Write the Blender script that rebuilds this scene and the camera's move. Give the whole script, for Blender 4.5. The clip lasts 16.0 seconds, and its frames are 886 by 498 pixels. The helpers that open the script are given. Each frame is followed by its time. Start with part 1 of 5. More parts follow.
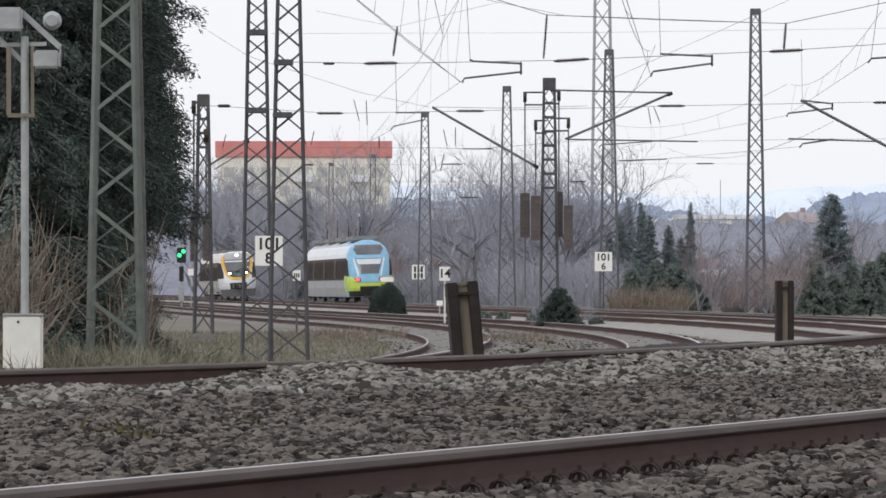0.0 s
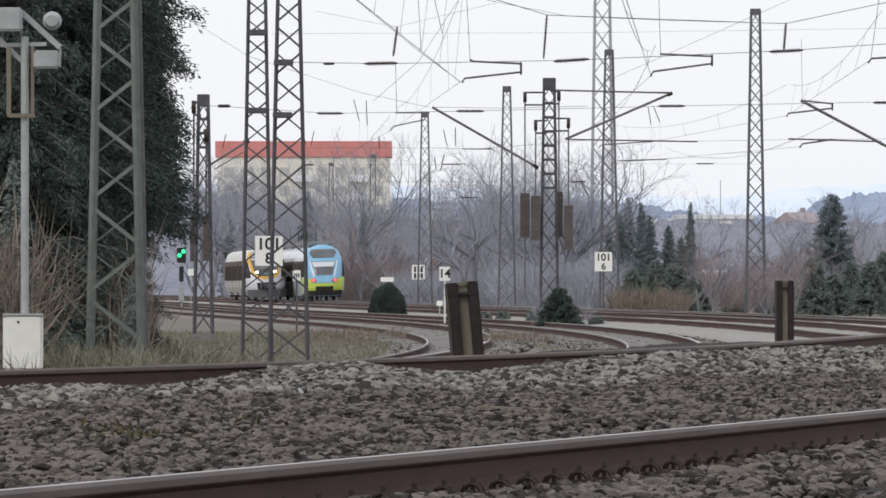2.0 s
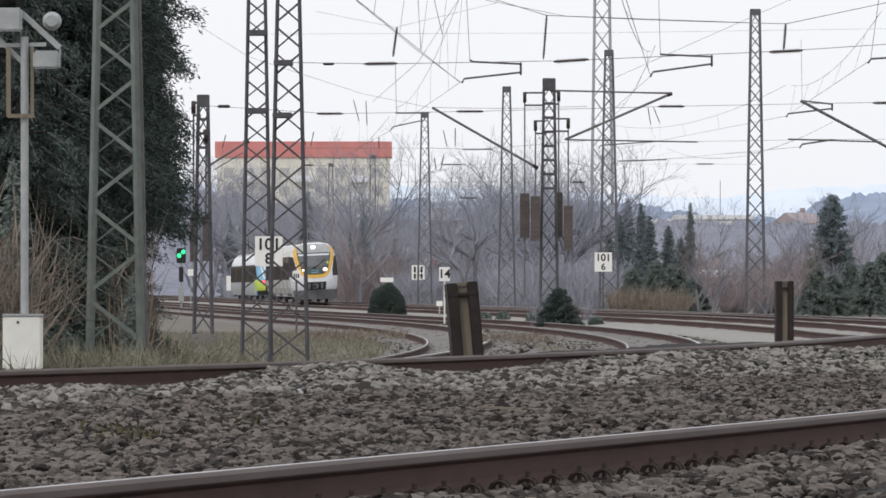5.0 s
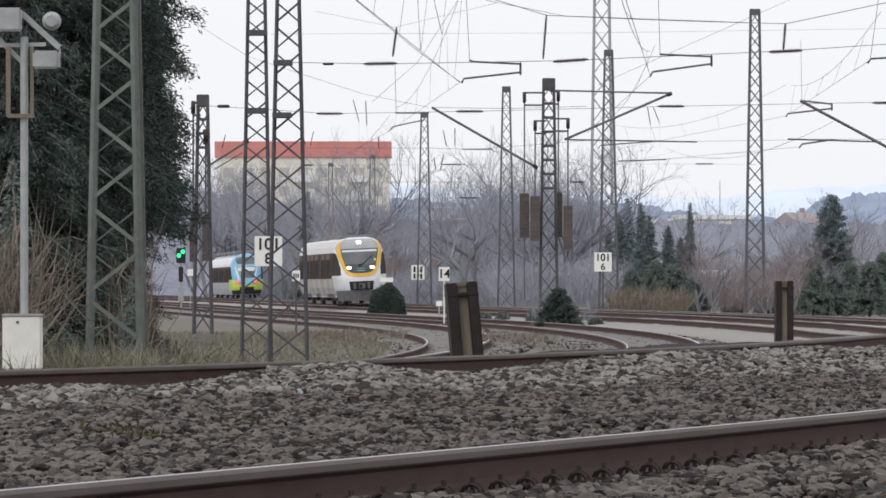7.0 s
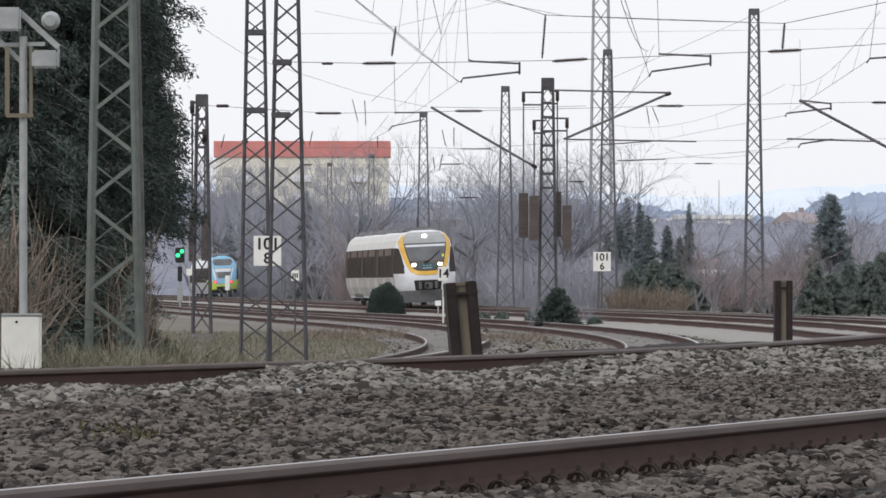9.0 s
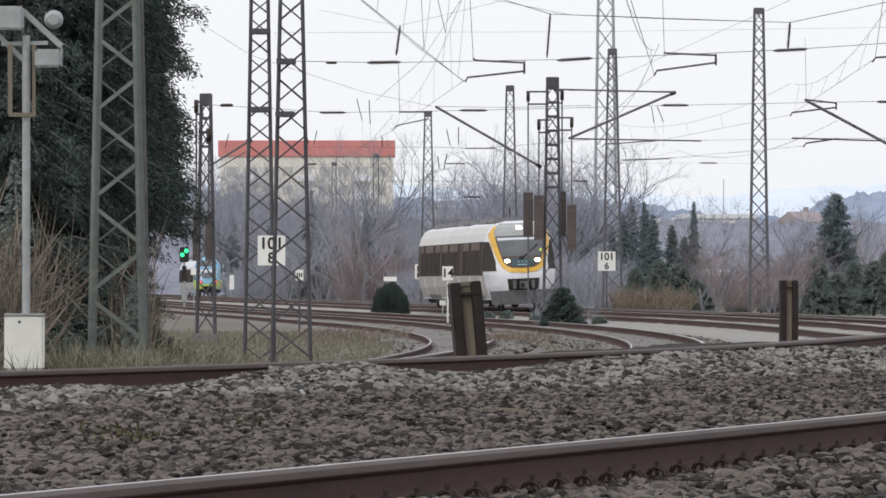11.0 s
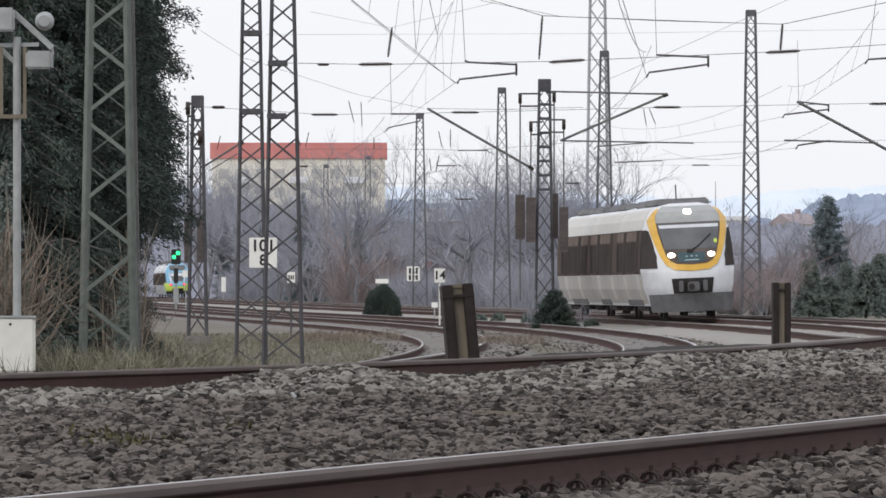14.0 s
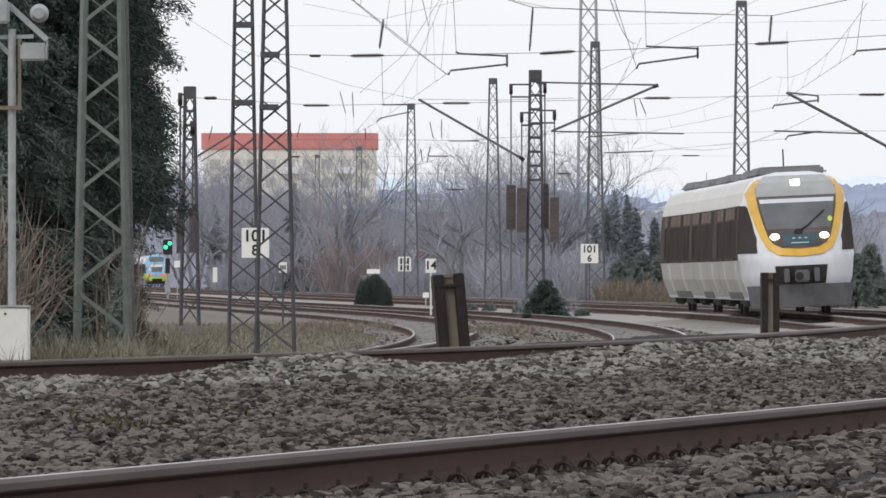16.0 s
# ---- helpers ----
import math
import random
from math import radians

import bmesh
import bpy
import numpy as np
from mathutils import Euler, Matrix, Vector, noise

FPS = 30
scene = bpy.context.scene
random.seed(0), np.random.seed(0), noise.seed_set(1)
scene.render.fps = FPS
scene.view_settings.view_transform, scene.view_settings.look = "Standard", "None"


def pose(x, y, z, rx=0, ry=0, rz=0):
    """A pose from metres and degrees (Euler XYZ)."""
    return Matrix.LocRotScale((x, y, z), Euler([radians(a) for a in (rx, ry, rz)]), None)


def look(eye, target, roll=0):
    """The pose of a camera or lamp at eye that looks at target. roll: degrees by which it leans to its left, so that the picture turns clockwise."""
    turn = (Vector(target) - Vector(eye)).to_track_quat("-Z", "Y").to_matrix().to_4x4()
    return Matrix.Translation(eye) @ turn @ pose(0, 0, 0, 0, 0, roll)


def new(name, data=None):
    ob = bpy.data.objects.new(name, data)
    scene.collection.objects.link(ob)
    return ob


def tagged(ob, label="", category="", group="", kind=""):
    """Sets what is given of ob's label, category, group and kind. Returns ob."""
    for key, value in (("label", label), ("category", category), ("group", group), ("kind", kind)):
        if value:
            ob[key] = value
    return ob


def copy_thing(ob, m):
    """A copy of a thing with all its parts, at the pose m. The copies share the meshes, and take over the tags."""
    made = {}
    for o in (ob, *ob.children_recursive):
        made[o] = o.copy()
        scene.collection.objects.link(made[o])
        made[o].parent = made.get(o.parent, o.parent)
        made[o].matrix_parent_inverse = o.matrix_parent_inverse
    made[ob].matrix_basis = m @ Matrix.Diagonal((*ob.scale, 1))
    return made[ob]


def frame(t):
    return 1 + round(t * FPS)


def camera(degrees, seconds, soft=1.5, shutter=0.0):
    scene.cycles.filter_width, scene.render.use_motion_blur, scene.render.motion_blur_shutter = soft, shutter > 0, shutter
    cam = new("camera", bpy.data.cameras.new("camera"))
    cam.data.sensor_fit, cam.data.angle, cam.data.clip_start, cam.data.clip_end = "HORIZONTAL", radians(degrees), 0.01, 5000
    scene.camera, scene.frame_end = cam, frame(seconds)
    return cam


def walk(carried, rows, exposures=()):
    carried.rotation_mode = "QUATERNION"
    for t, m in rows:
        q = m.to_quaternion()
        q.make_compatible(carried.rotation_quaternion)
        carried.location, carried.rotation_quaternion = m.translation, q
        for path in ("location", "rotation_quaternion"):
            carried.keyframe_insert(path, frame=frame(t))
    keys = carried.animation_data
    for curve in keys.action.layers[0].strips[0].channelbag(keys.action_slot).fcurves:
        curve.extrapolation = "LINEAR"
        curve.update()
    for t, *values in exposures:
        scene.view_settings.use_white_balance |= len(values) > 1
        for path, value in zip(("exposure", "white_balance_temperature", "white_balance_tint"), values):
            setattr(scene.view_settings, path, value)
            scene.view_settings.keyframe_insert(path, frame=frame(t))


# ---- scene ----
cam = camera(5.2805, 16.0, soft=1.6)
EYE = 0.6
walk(cam, [
    (0, pose(0, 0.006, 0.599, 90.2288, 0, 0.0000)),
    (0.5, pose(0, 0.006, 0.599, 90.2288, 0, 0.0000)),
    (1, pose(0, 0.018, 0.599, 90.2289, 0, -0.0004)),
    (1.5, pose(0, 0.013, 0.600, 90.2293, 0, -0.0003)),
    (2, pose(0, -0.001, 0.600, 90.2291, 0, 0.0000)),
    (2.5, pose(0, 0.002, 0.600, 90.2292, 0, 0.0000)),
    (3, pose(0, 0.002, 0.600, 90.2292, 0, 0.0000)),
    (3.5, pose(0, -0.004, 0.600, 90.2297, 0, 0.0000)),
    (4, pose(0, 0.007, 0.600, 90.2306, 0, -0.0004)),
    (6.5, pose(0, 0.024, 0.600, 90.2313, 0, -0.0023)),
    (7, pose(0, 0.007, 0.600, 90.2307, 0, -0.0031)),
    (7.5, pose(0, -0.010, 0.600, 90.2301, 0, -0.0048)),
    (8, pose(0, 0.017, 0.600, 90.2305, 0, -0.0055)),
    (8.5, pose(0, 0.034, 0.600, 90.2301, 0, -0.0075)),
    (9, pose(0, 0.029, 0.600, 90.2286, 0, -0.0088)),
    (11.5, pose(0, 0.780, 0.607, 90.2252, 0, 0.0231)),
    (12, pose(0, 0.959, 0.607, 90.2393, 0, 0.0239)),
    (12.5, pose(0, 1.035, 0.607, 90.2529, 0, 0.0163)),
    (13, pose(0, 1.060, 0.607, 90.2628, 0, 0.0057)),
    (13.5, pose(0, 1.025, 0.606, 90.2563, 0, -0.0087)),
    (14, pose(0, 0.929, 0.607, 90.2385, 0, -0.0300)),
    (14.5, pose(0, 0.850, 0.607, 90.2209, 0, -0.0444)),
    (15, pose(0, 0.735, 0.607, 90.2023, 0, -0.0500)),
    (15.5, pose(0, 0.611, 0.605, 90.1877, 0, -0.0555)),
    (16, pose(0, -0.323, 0.600, 90.1806, 0, -0.0826)),
])

# ---- world and light: a bright overcast winter sky ----
world = bpy.data.worlds.new("overcast_sky")
scene.world = world
world.use_nodes = True
wn, wl = world.node_tree.nodes, world.node_tree.links
sky = wn.new("ShaderNodeTexSky")
sky.sky_type, sky.sun_disc = "NISHITA", False
sky.sun_elevation, sky.sun_rotation = radians(35), radians(215)
dim = wn.new("ShaderNodeVectorMath")
dim.operation, dim.inputs[3].default_value = "SCALE", 0.1
mixer = wn.new("ShaderNodeMix")
mixer.data_type, mixer.inputs[0].default_value = "RGBA", 0.86
mixer.inputs[7].default_value = (0.98, 0.995, 1.06, 1)
wl.new(sky.outputs[0], dim.inputs[0])
wl.new(dim.outputs[0], mixer.inputs[6])
wl.new(mixer.outputs[2], wn["Background"].inputs[0])
wn["Background"].inputs[1].default_value = 1.0
sun = new("sun", bpy.data.lights.new("sun", "SUN"))
sun.data.energy, sun.data.angle, sun.data.color = 0.9, radians(25), (1, 0.96, 0.9)
sun.matrix_world = look((-30, -40, 45), (0, 0, 0))
scene.view_settings.exposure = 0.0


# ---- helpers of this scene ----
def spot(u, v, d):
    """A place d metres ahead, by its bearing from the tripod (whole circle parts of 1/17000)."""
    return Vector(((u - 784) / 17000 * d, d, EYE - (v - 509) / 17000 * d))


def spline(pts):
    """A natural cubic spline X(Y)."""
    y, x = np.array([p[0] for p in pts], float), np.array([p[1] for p in pts], float)
    n, h = len(y), np.diff(y)
    a, r = np.eye(n), np.zeros(n)
    for i in range(1, n - 1):
        a[i, i - 1], a[i, i], a[i, i + 1] = h[i - 1], 2 * (h[i - 1] + h[i]), h[i]
        r[i] = 6 * ((x[i + 1] - x[i]) / h[i] - (x[i] - x[i - 1]) / h[i - 1])
    m = np.linalg.solve(a, r)

    def at(q):
        i = int(np.clip(np.searchsorted(y, q) - 1, 0, n - 2))
        t = q - y[i]
        b = (x[i + 1] - x[i]) / h[i] - h[i] * (2 * m[i] + m[i + 1]) / 6
        return x[i] + b * t + m[i] / 2 * t * t + (m[i + 1] - m[i]) / (6 * h[i]) * t ** 3
    return at


def mesh_of(bm, name, material, smooth=False):
    me = bpy.data.meshes.new(name)
    if smooth:
        for f in bm.faces:
            f.smooth = True
    bm.to_mesh(me)
    if smooth:
        me.set_sharp_from_angle(angle=radians(38))
    bm.free()
    me.materials.append(material)
    return me


def part(name, bm, material, parent=None, label="", smooth=False):
    ob = new(name, mesh_of(bm, name, material, smooth) if isinstance(bm, bmesh.types.BMesh) else bm)
    ob.parent = parent
    return tagged(ob, label)


def raw(name, verts, faces, material):
    me = bpy.data.meshes.new(name)
    me.from_pydata(verts, [], faces)
    me.materials.append(material)
    return me


def beam(bm, a, b, w, h=None, up=(0, 0, 1)):
    """A bar of section w x h from a to b."""
    a, b, h = Vector(a), Vector(b), h or w
    d = (b - a).normalized()
    s = d.cross(Vector(up))
    if s.length < 0.01:
        s = d.cross(Vector((0, 1, 0)))
    s.normalize()
    u = s.cross(d)
    vs = [bm.verts.new(p + s * (i * w / 2) + u * (j * h / 2)) for p in (a, b) for i, j in ((-1, -1), (1, -1), (1, 1), (-1, 1))]
    for q in ((3, 2, 1, 0), (4, 5, 6, 7), (0, 1, 5, 4), (1, 2, 6, 5), (2, 3, 7, 6), (3, 0, 4, 7)):
        bm.faces.new([vs[i] for i in q])
    return bm


def tube(bm, pts, r, sides=6, r2=None, caps=True):
    """A round bar along pts, tapering from r to r2."""
    pts = [Vector(p) for p in pts]
    rings = []
    for i, p in enumerate(pts):
        d = (pts[min(i + 1, len(pts) - 1)] - pts[max(i - 1, 0)]).normalized()
        s = d.cross(Vector((0, 0, 1)))
        s = s.normalized() if s.length > 0.05 else d.cross(Vector((0, 1, 0))).normalized()
        u = s.cross(d)
        q = r + ((r2 if r2 is not None else r) - r) * i / max(len(pts) - 1, 1)
        rings.append([bm.verts.new(p + (s * math.cos(k * math.tau / sides) + u * math.sin(k * math.tau / sides)) * q) for k in range(sides)])
    for a, b in zip(rings, rings[1:]):
        for k in range(sides):
            bm.faces.new((a[k], a[(k + 1) % sides], b[(k + 1) % sides], b[k]))
    if caps:
        bm.faces.new(rings[0][::-1])
        bm.faces.new(rings[-1])
    return bm


def block(size, at=(0, 0, 0), bevel=0.0):
    bm = bmesh.new()
    bmesh.ops.create_cube(bm, size=1, matrix=Matrix.Translation(at) @ Matrix.Diagonal((*size, 1)))
    if bevel:
        bmesh.ops.bevel(bm, geom=bm.edges[:], offset=bevel, segments=2, affect="EDGES")
    return bm


# ---- materials ----
def mat(name, dark, light, scale=4.0, rough=0.7, metal=0.0, bump=0.2, big=0.35, vary=0.0, island=0.0, stretch=(1, 1, 1), glow=0.0, detail=6, spec=0.35):
    m = bpy.data.materials.new(name)
    m.use_nodes = True
    n, l = m.node_tree.nodes, m.node_tree.links
    p = n["Principled BSDF"]
    tc, mp = n.new("ShaderNodeTexCoord"), n.new("ShaderNodeMapping")
    mp.inputs["Scale"].default_value = stretch
    l.new(tc.outputs["Object"], mp.inputs[0])
    fine, wide = n.new("ShaderNodeTexNoise"), n.new("ShaderNodeTexNoise")
    fine.inputs["Scale"].default_value, fine.inputs["Detail"].default_value = scale, detail
    wide.inputs["Scale"].default_value, wide.inputs["Detail"].default_value = scale * 0.13, 3
    for x in (fine, wide):
        l.new(mp.outputs[0], x.inputs["Vector"])
    add = n.new("ShaderNodeMath")
    add.operation = "MULTIPLY_ADD"
    add.inputs[1].default_value = big
    l.new(wide.outputs[0], add.inputs[0])
    sc = n.new("ShaderNodeMath")
    sc.operation, sc.inputs[1].default_value = "MULTIPLY", 1 - big
    l.new(fine.outputs[0], sc.inputs[0])
    l.new(sc.outputs[0], add.inputs[2])
    last = add
    for amount, node in ((vary, "ShaderNodeObjectInfo"), (island, "ShaderNodeNewGeometry")):
        if amount:
            inf, ma = n.new(node), n.new("ShaderNodeMath")
            ma.operation, ma.inputs[1].default_value = "MULTIPLY_ADD", amount
            l.new(inf.outputs["Random" if vary and node.endswith("Info") else "Random Per Island"], ma.inputs[0])
            l.new(last.outputs[0], ma.inputs[2])
            su = n.new("ShaderNodeMath")
            su.operation, su.inputs[1].default_value = "SUBTRACT", amount / 2
            l.new(ma.outputs[0], su.inputs[0])
            last = su
    ramp = n.new("ShaderNodeValToRGB")
    ramp.color_ramp.elements[0].position, ramp.color_ramp.elements[1].position = 0.3, 0.7
    ramp.color_ramp.elements[0].color, ramp.color_ramp.elements[1].color = (*dark, 1), (*light, 1)
    l.new(last.outputs[0], ramp.inputs[0])
    l.new(ramp.outputs[0], p.inputs["Base Color"])
    p.inputs["Roughness"].default_value, p.inputs["Metallic"].default_value = rough, metal
    p.inputs["Specular IOR Level"].default_value = spec
    if bump:
        b = n.new("ShaderNodeBump")
        b.inputs["Strength"].default_value, b.inputs["Distance"].default_value = bump, 0.02
        l.new(fine.outputs[0], b.inputs["Height"])
        l.new(b.outputs[0], p.inputs["Normal"])
    if glow:
        l.new(ramp.outputs[0], p.inputs["Emission Color"])
        p.inputs["Emission Strength"].default_value = glow
    return m


STONE = mat("ballast_stone", (0.024, 0.019, 0.016), (0.160, 0.138, 0.122), 24, 0.95, bump=0.8, island=0.75)
NEWSTONE = mat("fresh_ballast_stone", (0.042, 0.037, 0.031), (0.268, 0.252, 0.224), 24, 0.95, bump=0.8, island=0.7)
PALEGRAVEL = mat("pale_track_gravel", (0.215, 0.205, 0.188), (0.41, 0.39, 0.355), 14, 0.95, bump=1.0)
# near-black, so that the sheet gives the shade between the loose stones
GAPSHADE = mat("ballast_bed", (0.010, 0.009, 0.008), (0.036, 0.031, 0.027), 26, 0.95, bump=1.0)
FARGRAVEL = mat("track_gravel", (0.12, 0.11, 0.102), (0.27, 0.252, 0.235), 14, 0.95, bump=1.0)
GRASS = mat("winter_grass_soil", (0.105, 0.092, 0.077), (0.22, 0.195, 0.16), 1.5, 0.95, bump=0.8)
BLADE = mat("dry_grass_blades", (0.11, 0.11, 0.075), (0.27, 0.25, 0.185), 1.0, 0.9, bump=0, island=0.8)
RUST = mat("rusty_rail_steel", (0.044, 0.019, 0.014), (0.084, 0.040, 0.031), 9, 0.85, 0.0, 0.25, stretch=(1, 0.15, 1))
BRIGHT = mat("worn_rail_head", (0.085, 0.060, 0.052), (0.150, 0.112, 0.098), 6, 0.65, 0.1, 0.05, stretch=(1, 0.1, 1))
SHINY = mat("polished_rail_head", (0.42, 0.41, 0.40), (0.56, 0.55, 0.545), 6, 0.42, 0.6, 0.03, stretch=(1, 0.1, 1))
CLIP = mat("rusty_fastening", (0.03, 0.022, 0.019), (0.075, 0.054, 0.045), 30, 0.8, 0.2)
GREENSTEEL = mat("grey_green_mast_paint", (0.115, 0.135, 0.12), (0.20, 0.225, 0.20), 5, 0.6, 0.1, 0.1)
MASTSTEEL = mat("dark_mast_steel", (0.06, 0.058, 0.063), (0.125, 0.121, 0.13), 4, 0.7, 0.15, 0.1)
# the mast steel again, lightened to carry the haze over the far masts
HAZYSTEEL = mat("hazed_mast_steel", (0.095, 0.095, 0.105), (0.17, 0.17, 0.185), 4, 0.7, 0.15, 0.1)
PALESTEEL = mat("galvanised_tower_steel", (0.36, 0.37, 0.39), (0.5, 0.51, 0.53), 3, 0.6, 0.3, 0.05)
WIRE = mat("overhead_wire", (0.11, 0.105, 0.105), (0.20, 0.19, 0.19), 3, 0.6, 0.4, 0)
INSUL = mat("brown_insulator", (0.025, 0.018, 0.016), (0.06, 0.04, 0.035), 12, 0.35, 0, 0)
WEIGHT = mat("rusty_tension_weights", (0.085, 0.072, 0.068), (0.155, 0.13, 0.122), 3, 0.85, 0.1, 0.3, stretch=(1, 1, 3))
WHITEBOX = mat("cream_enamel_box", (0.70, 0.695, 0.63), (0.82, 0.81, 0.75), 5, 0.5, 0, 0.05)
GREYPAINT = mat("light_grey_paint", (0.29, 0.305, 0.30), (0.43, 0.445, 0.44), 6, 0.55, 0.1, 0.05)
SIGNWHITE = mat("sign_white", (0.84, 0.83, 0.78), (0.92, 0.91, 0.86), 5, 0.5, 0, 0)
SIGNBLACK = mat("sign_black", (0.015, 0.015, 0.015), (0.03, 0.03, 0.03), 5, 0.5, 0, 0)
POSTBROWN = mat("tarred_post_steel", (0.014, 0.010, 0.009), (0.04, 0.028, 0.025), 10, 0.7, 0.1, 0.3)
POSTPALE = mat("weathered_post_web", (0.14, 0.12, 0.09), (0.24, 0.205, 0.155), 8, 0.85, 0, 0.3, stretch=(1, 1, 0.2))

# ---- the four tracks: centre lines ----
NEAR3 = [(30, -16.5), (50, -8.6), (67.7, -3.83), (81.2, -0.73), (121, 4.87), (185, 8.75), (242, 9.45), (288, 8.6), (350, 6.0),
         (380.6, 4.2), (457.6, -0.58), (519, -4.3), (541, -5.55), (600, -8.6), (735, -15.6), (887, -24.2), (1068, -33.3), (1400, -50)]
NEAR4 = [(22, -1.75), (28.3, -0.57), (35.3, 0.74), (47.3, 2.93), (100, 9.4), (185, 12.9), (242, 13.3), (288, 12.4), (350, 9.8),
         (457.6, 3.15), (541, -1.85), (590, -4.45), (656, -8.06), (804, -15.8), (887, -20.1), (1002, -26), (1068, -29.2), (1400, -46)]
line3, line4 = spline(NEAR3), spline(NEAR4)


def smooth01(a, b, v):
    t = min(max((v - a) / (b - a), 0), 1)
    return t * t * (3 - 2 * t)


def heading(line, y):
    dx = (line(y + 0.5) - line(y - 0.5))
    v = Vector((dx, 1, 0)).normalized()
    return v, Vector((v.y, -v.x, 0))


def level3(y):
    return 0.02 - 0.34 * smooth01(115, 230, y)


def level4(y):
    return -0.32 * smooth01(60, 190, y)


def level12(y):
    return -0.57


def on_track(line, level, y, side=0.0, up=0.0, cant=0.0):
    v, r = heading(line, y)
    p = Vector((line(y), y, level(y))) + r * side
    p.z += up + cant * side
    return p


def rows_of(y0, y1):
    ys, y = [], y0
    while y < y1:
        ys.append(y)
        y += max(1.0, y * 0.012)
    return ys + [y1]


PROFILE = [(-0.075, -0.172), (-0.075, -0.160), (-0.016, -0.142), (-0.010, -0.120), (-0.010, -0.055), (-0.034, -0.040),
           (-0.036, -0.012), (-0.028, -0.001), (0.028, -0.001), (0.036, -0.012), (0.034, -0.040), (0.010, -0.055),
           (0.010, -0.120), (0.016, -0.142), (0.075, -0.160), (0.075, -0.172)]


def rail(line, level, y0, y1, side, cant, parent):
    """Foot, web and head as one rusty bar; the worn head lies over it."""
    ys = rows_of(y0, y1)
    band = 0.011 if y0 < 30 else 0.03 if side > 0 else 0.014
    for name, prof, m in (("rail", PROFILE, RUST), ("rail_head", [(-0.039, -0.034), (-0.040, -0.012), (-0.031, 0.0), (0.031, 0.0), (0.040, -0.012), (0.039, -0.034)], HEAD[parent.name]),
                          ("running_band", [(-band, -0.002), (-band + 0.002, 0.0015), (band - 0.002, 0.0015), (band, -0.002)], SHINY)):
        vs, fs, n = [], [], len(prof)
        # the loop in the foreground is hardly used: its rails are polished from the bend on
        ring = [y for y in ys if y > 128] if name == "running_band" and parent.name == "track_outer" else ys
        for y in ring:
            v, r = heading(line, y)
            p = on_track(line, level, y, side, 0, cant)
            vs += [tuple(p + r * a + Vector((0, 0, b))) for a, b in prof]
        for i in range(len(ring) - 1):
            for k in range(n - 1):
                a = i * n + k
                fs.append((a, a + n, a + n + 1, a + 1))
        fs += [tuple(range(n)), tuple(range(len(vs) - 1, len(vs) - n - 1, -1))]
        ob = part(name, raw(name, vs, fs, m), None, parent if name == "rail" else made)
        if name == "rail":
            made = ob
    return made


def bed(line, level, y0, y1, parent, cant=0.0, half=1.5, drop=0.4, material=None, under=0.165):
    """The gravel bed of a track: a flat crown with sloping shoulders."""
    ys = rows_of(y0, y1)
    vs, fs = [], []
    prof = [(-half - drop * 1.5, -under - drop), (-half, -under - 0.02), (-1.1, -under), (-0.4, -under + 0.015), (0.4, -under + 0.015), (1.1, -under), (half, -under - 0.02), (half + drop * 1.5, -under - drop)]
    n = len(prof)
    for y in ys:
        v, r = heading(line, y)
        for a, b in prof:
            p = on_track(line, level, y, 0, 0) + r * a
            vs.append((p.x, p.y, p.z + b + cant * a + 0.03 * noise.noise((p.x * 2, p.y * 0.7, 0))))
    for i in range(len(ys) - 1):
        for k in range(n - 1):
            a = i * n + k
            fs.append((a, a + 1, a + n + 1, a + n))
    return part("ballast_bed", raw("ballast_bed", vs, fs, material or FARGRAVEL), None, parent)


def left_of(line, off):
    def at(y):
        v, r = heading(line, y)
        # step along the neighbour so that the lines stay parallel
        y2 = y + off * r.y
        v, r = heading(line, y2)
        return line(y2) - off * r.x
    return at


line2, line1 = left_of(line3, 4.55), left_of(line3, 9.1)
HEAD = {"track_inner": BRIGHT, "track_middle": BRIGHT, "track_outer": BRIGHT, "track_front": BRIGHT}
TRACKS = {}
for name, line, level, y0, y1, cant in (("track_inner", line1, level12, 95, 1300, 0.10), ("track_middle", line2, level12, 95, 1300, 0.05),
                                        ("track_outer", line3, level3, 45, 1390, 0.07), ("track_front", line4, level4, 23, 1390, 0.0)):
    tr = tagged(new(name), "railway track with rusty steel rails on grey ballast", "railway track", "railway tracks", "structure")
    TRACKS[name] = tr
    for side in (-0.75, 0.75):
        if name == "track_front" and side > 0:
            continue
        rail(line, (lambda y, level=level, cant=cant: level(y) - 0.75 * cant), y0, y1, side, cant, tr)
    bed(line, (lambda y, level=level, cant=cant: level(y) - 0.75 * cant), max(y0, 135), y1, tr, cant, *((2.2, 0.4, PALEGRAVEL) if name == "track_outer" else ()))
rail(line4, level4, 150, 1390, 0.75, 0.0, TRACKS["track_front"])

# ---- ground: one sheet that reaches the horizon ----
xs = [-5000, -1500, -400, -120, -60, -40, -30, -22, -16, -12, -8, -4, 0, 4, 8, 12, 16, 22, 30, 40, 60, 120, 400, 1500, 5000]
ys = [-300, -50, 0, 15, 30, 50, 70, 90, 110, 130, 150, 170, 190, 210, 240, 270, 310, 360, 420, 500, 600, 750, 900, 1200, 1800, 3000, 4900]
gv = [(x, y, -0.98 + 0.06 * noise.noise((x * 0.1, y * 0.1, 3))) for y in ys for x in xs]
gf = [(j * len(xs) + i, j * len(xs) + i + 1, (j + 1) * len(xs) + i + 1, (j + 1) * len(xs) + i) for j in range(len(ys) - 1) for i in range(len(xs) - 1)]
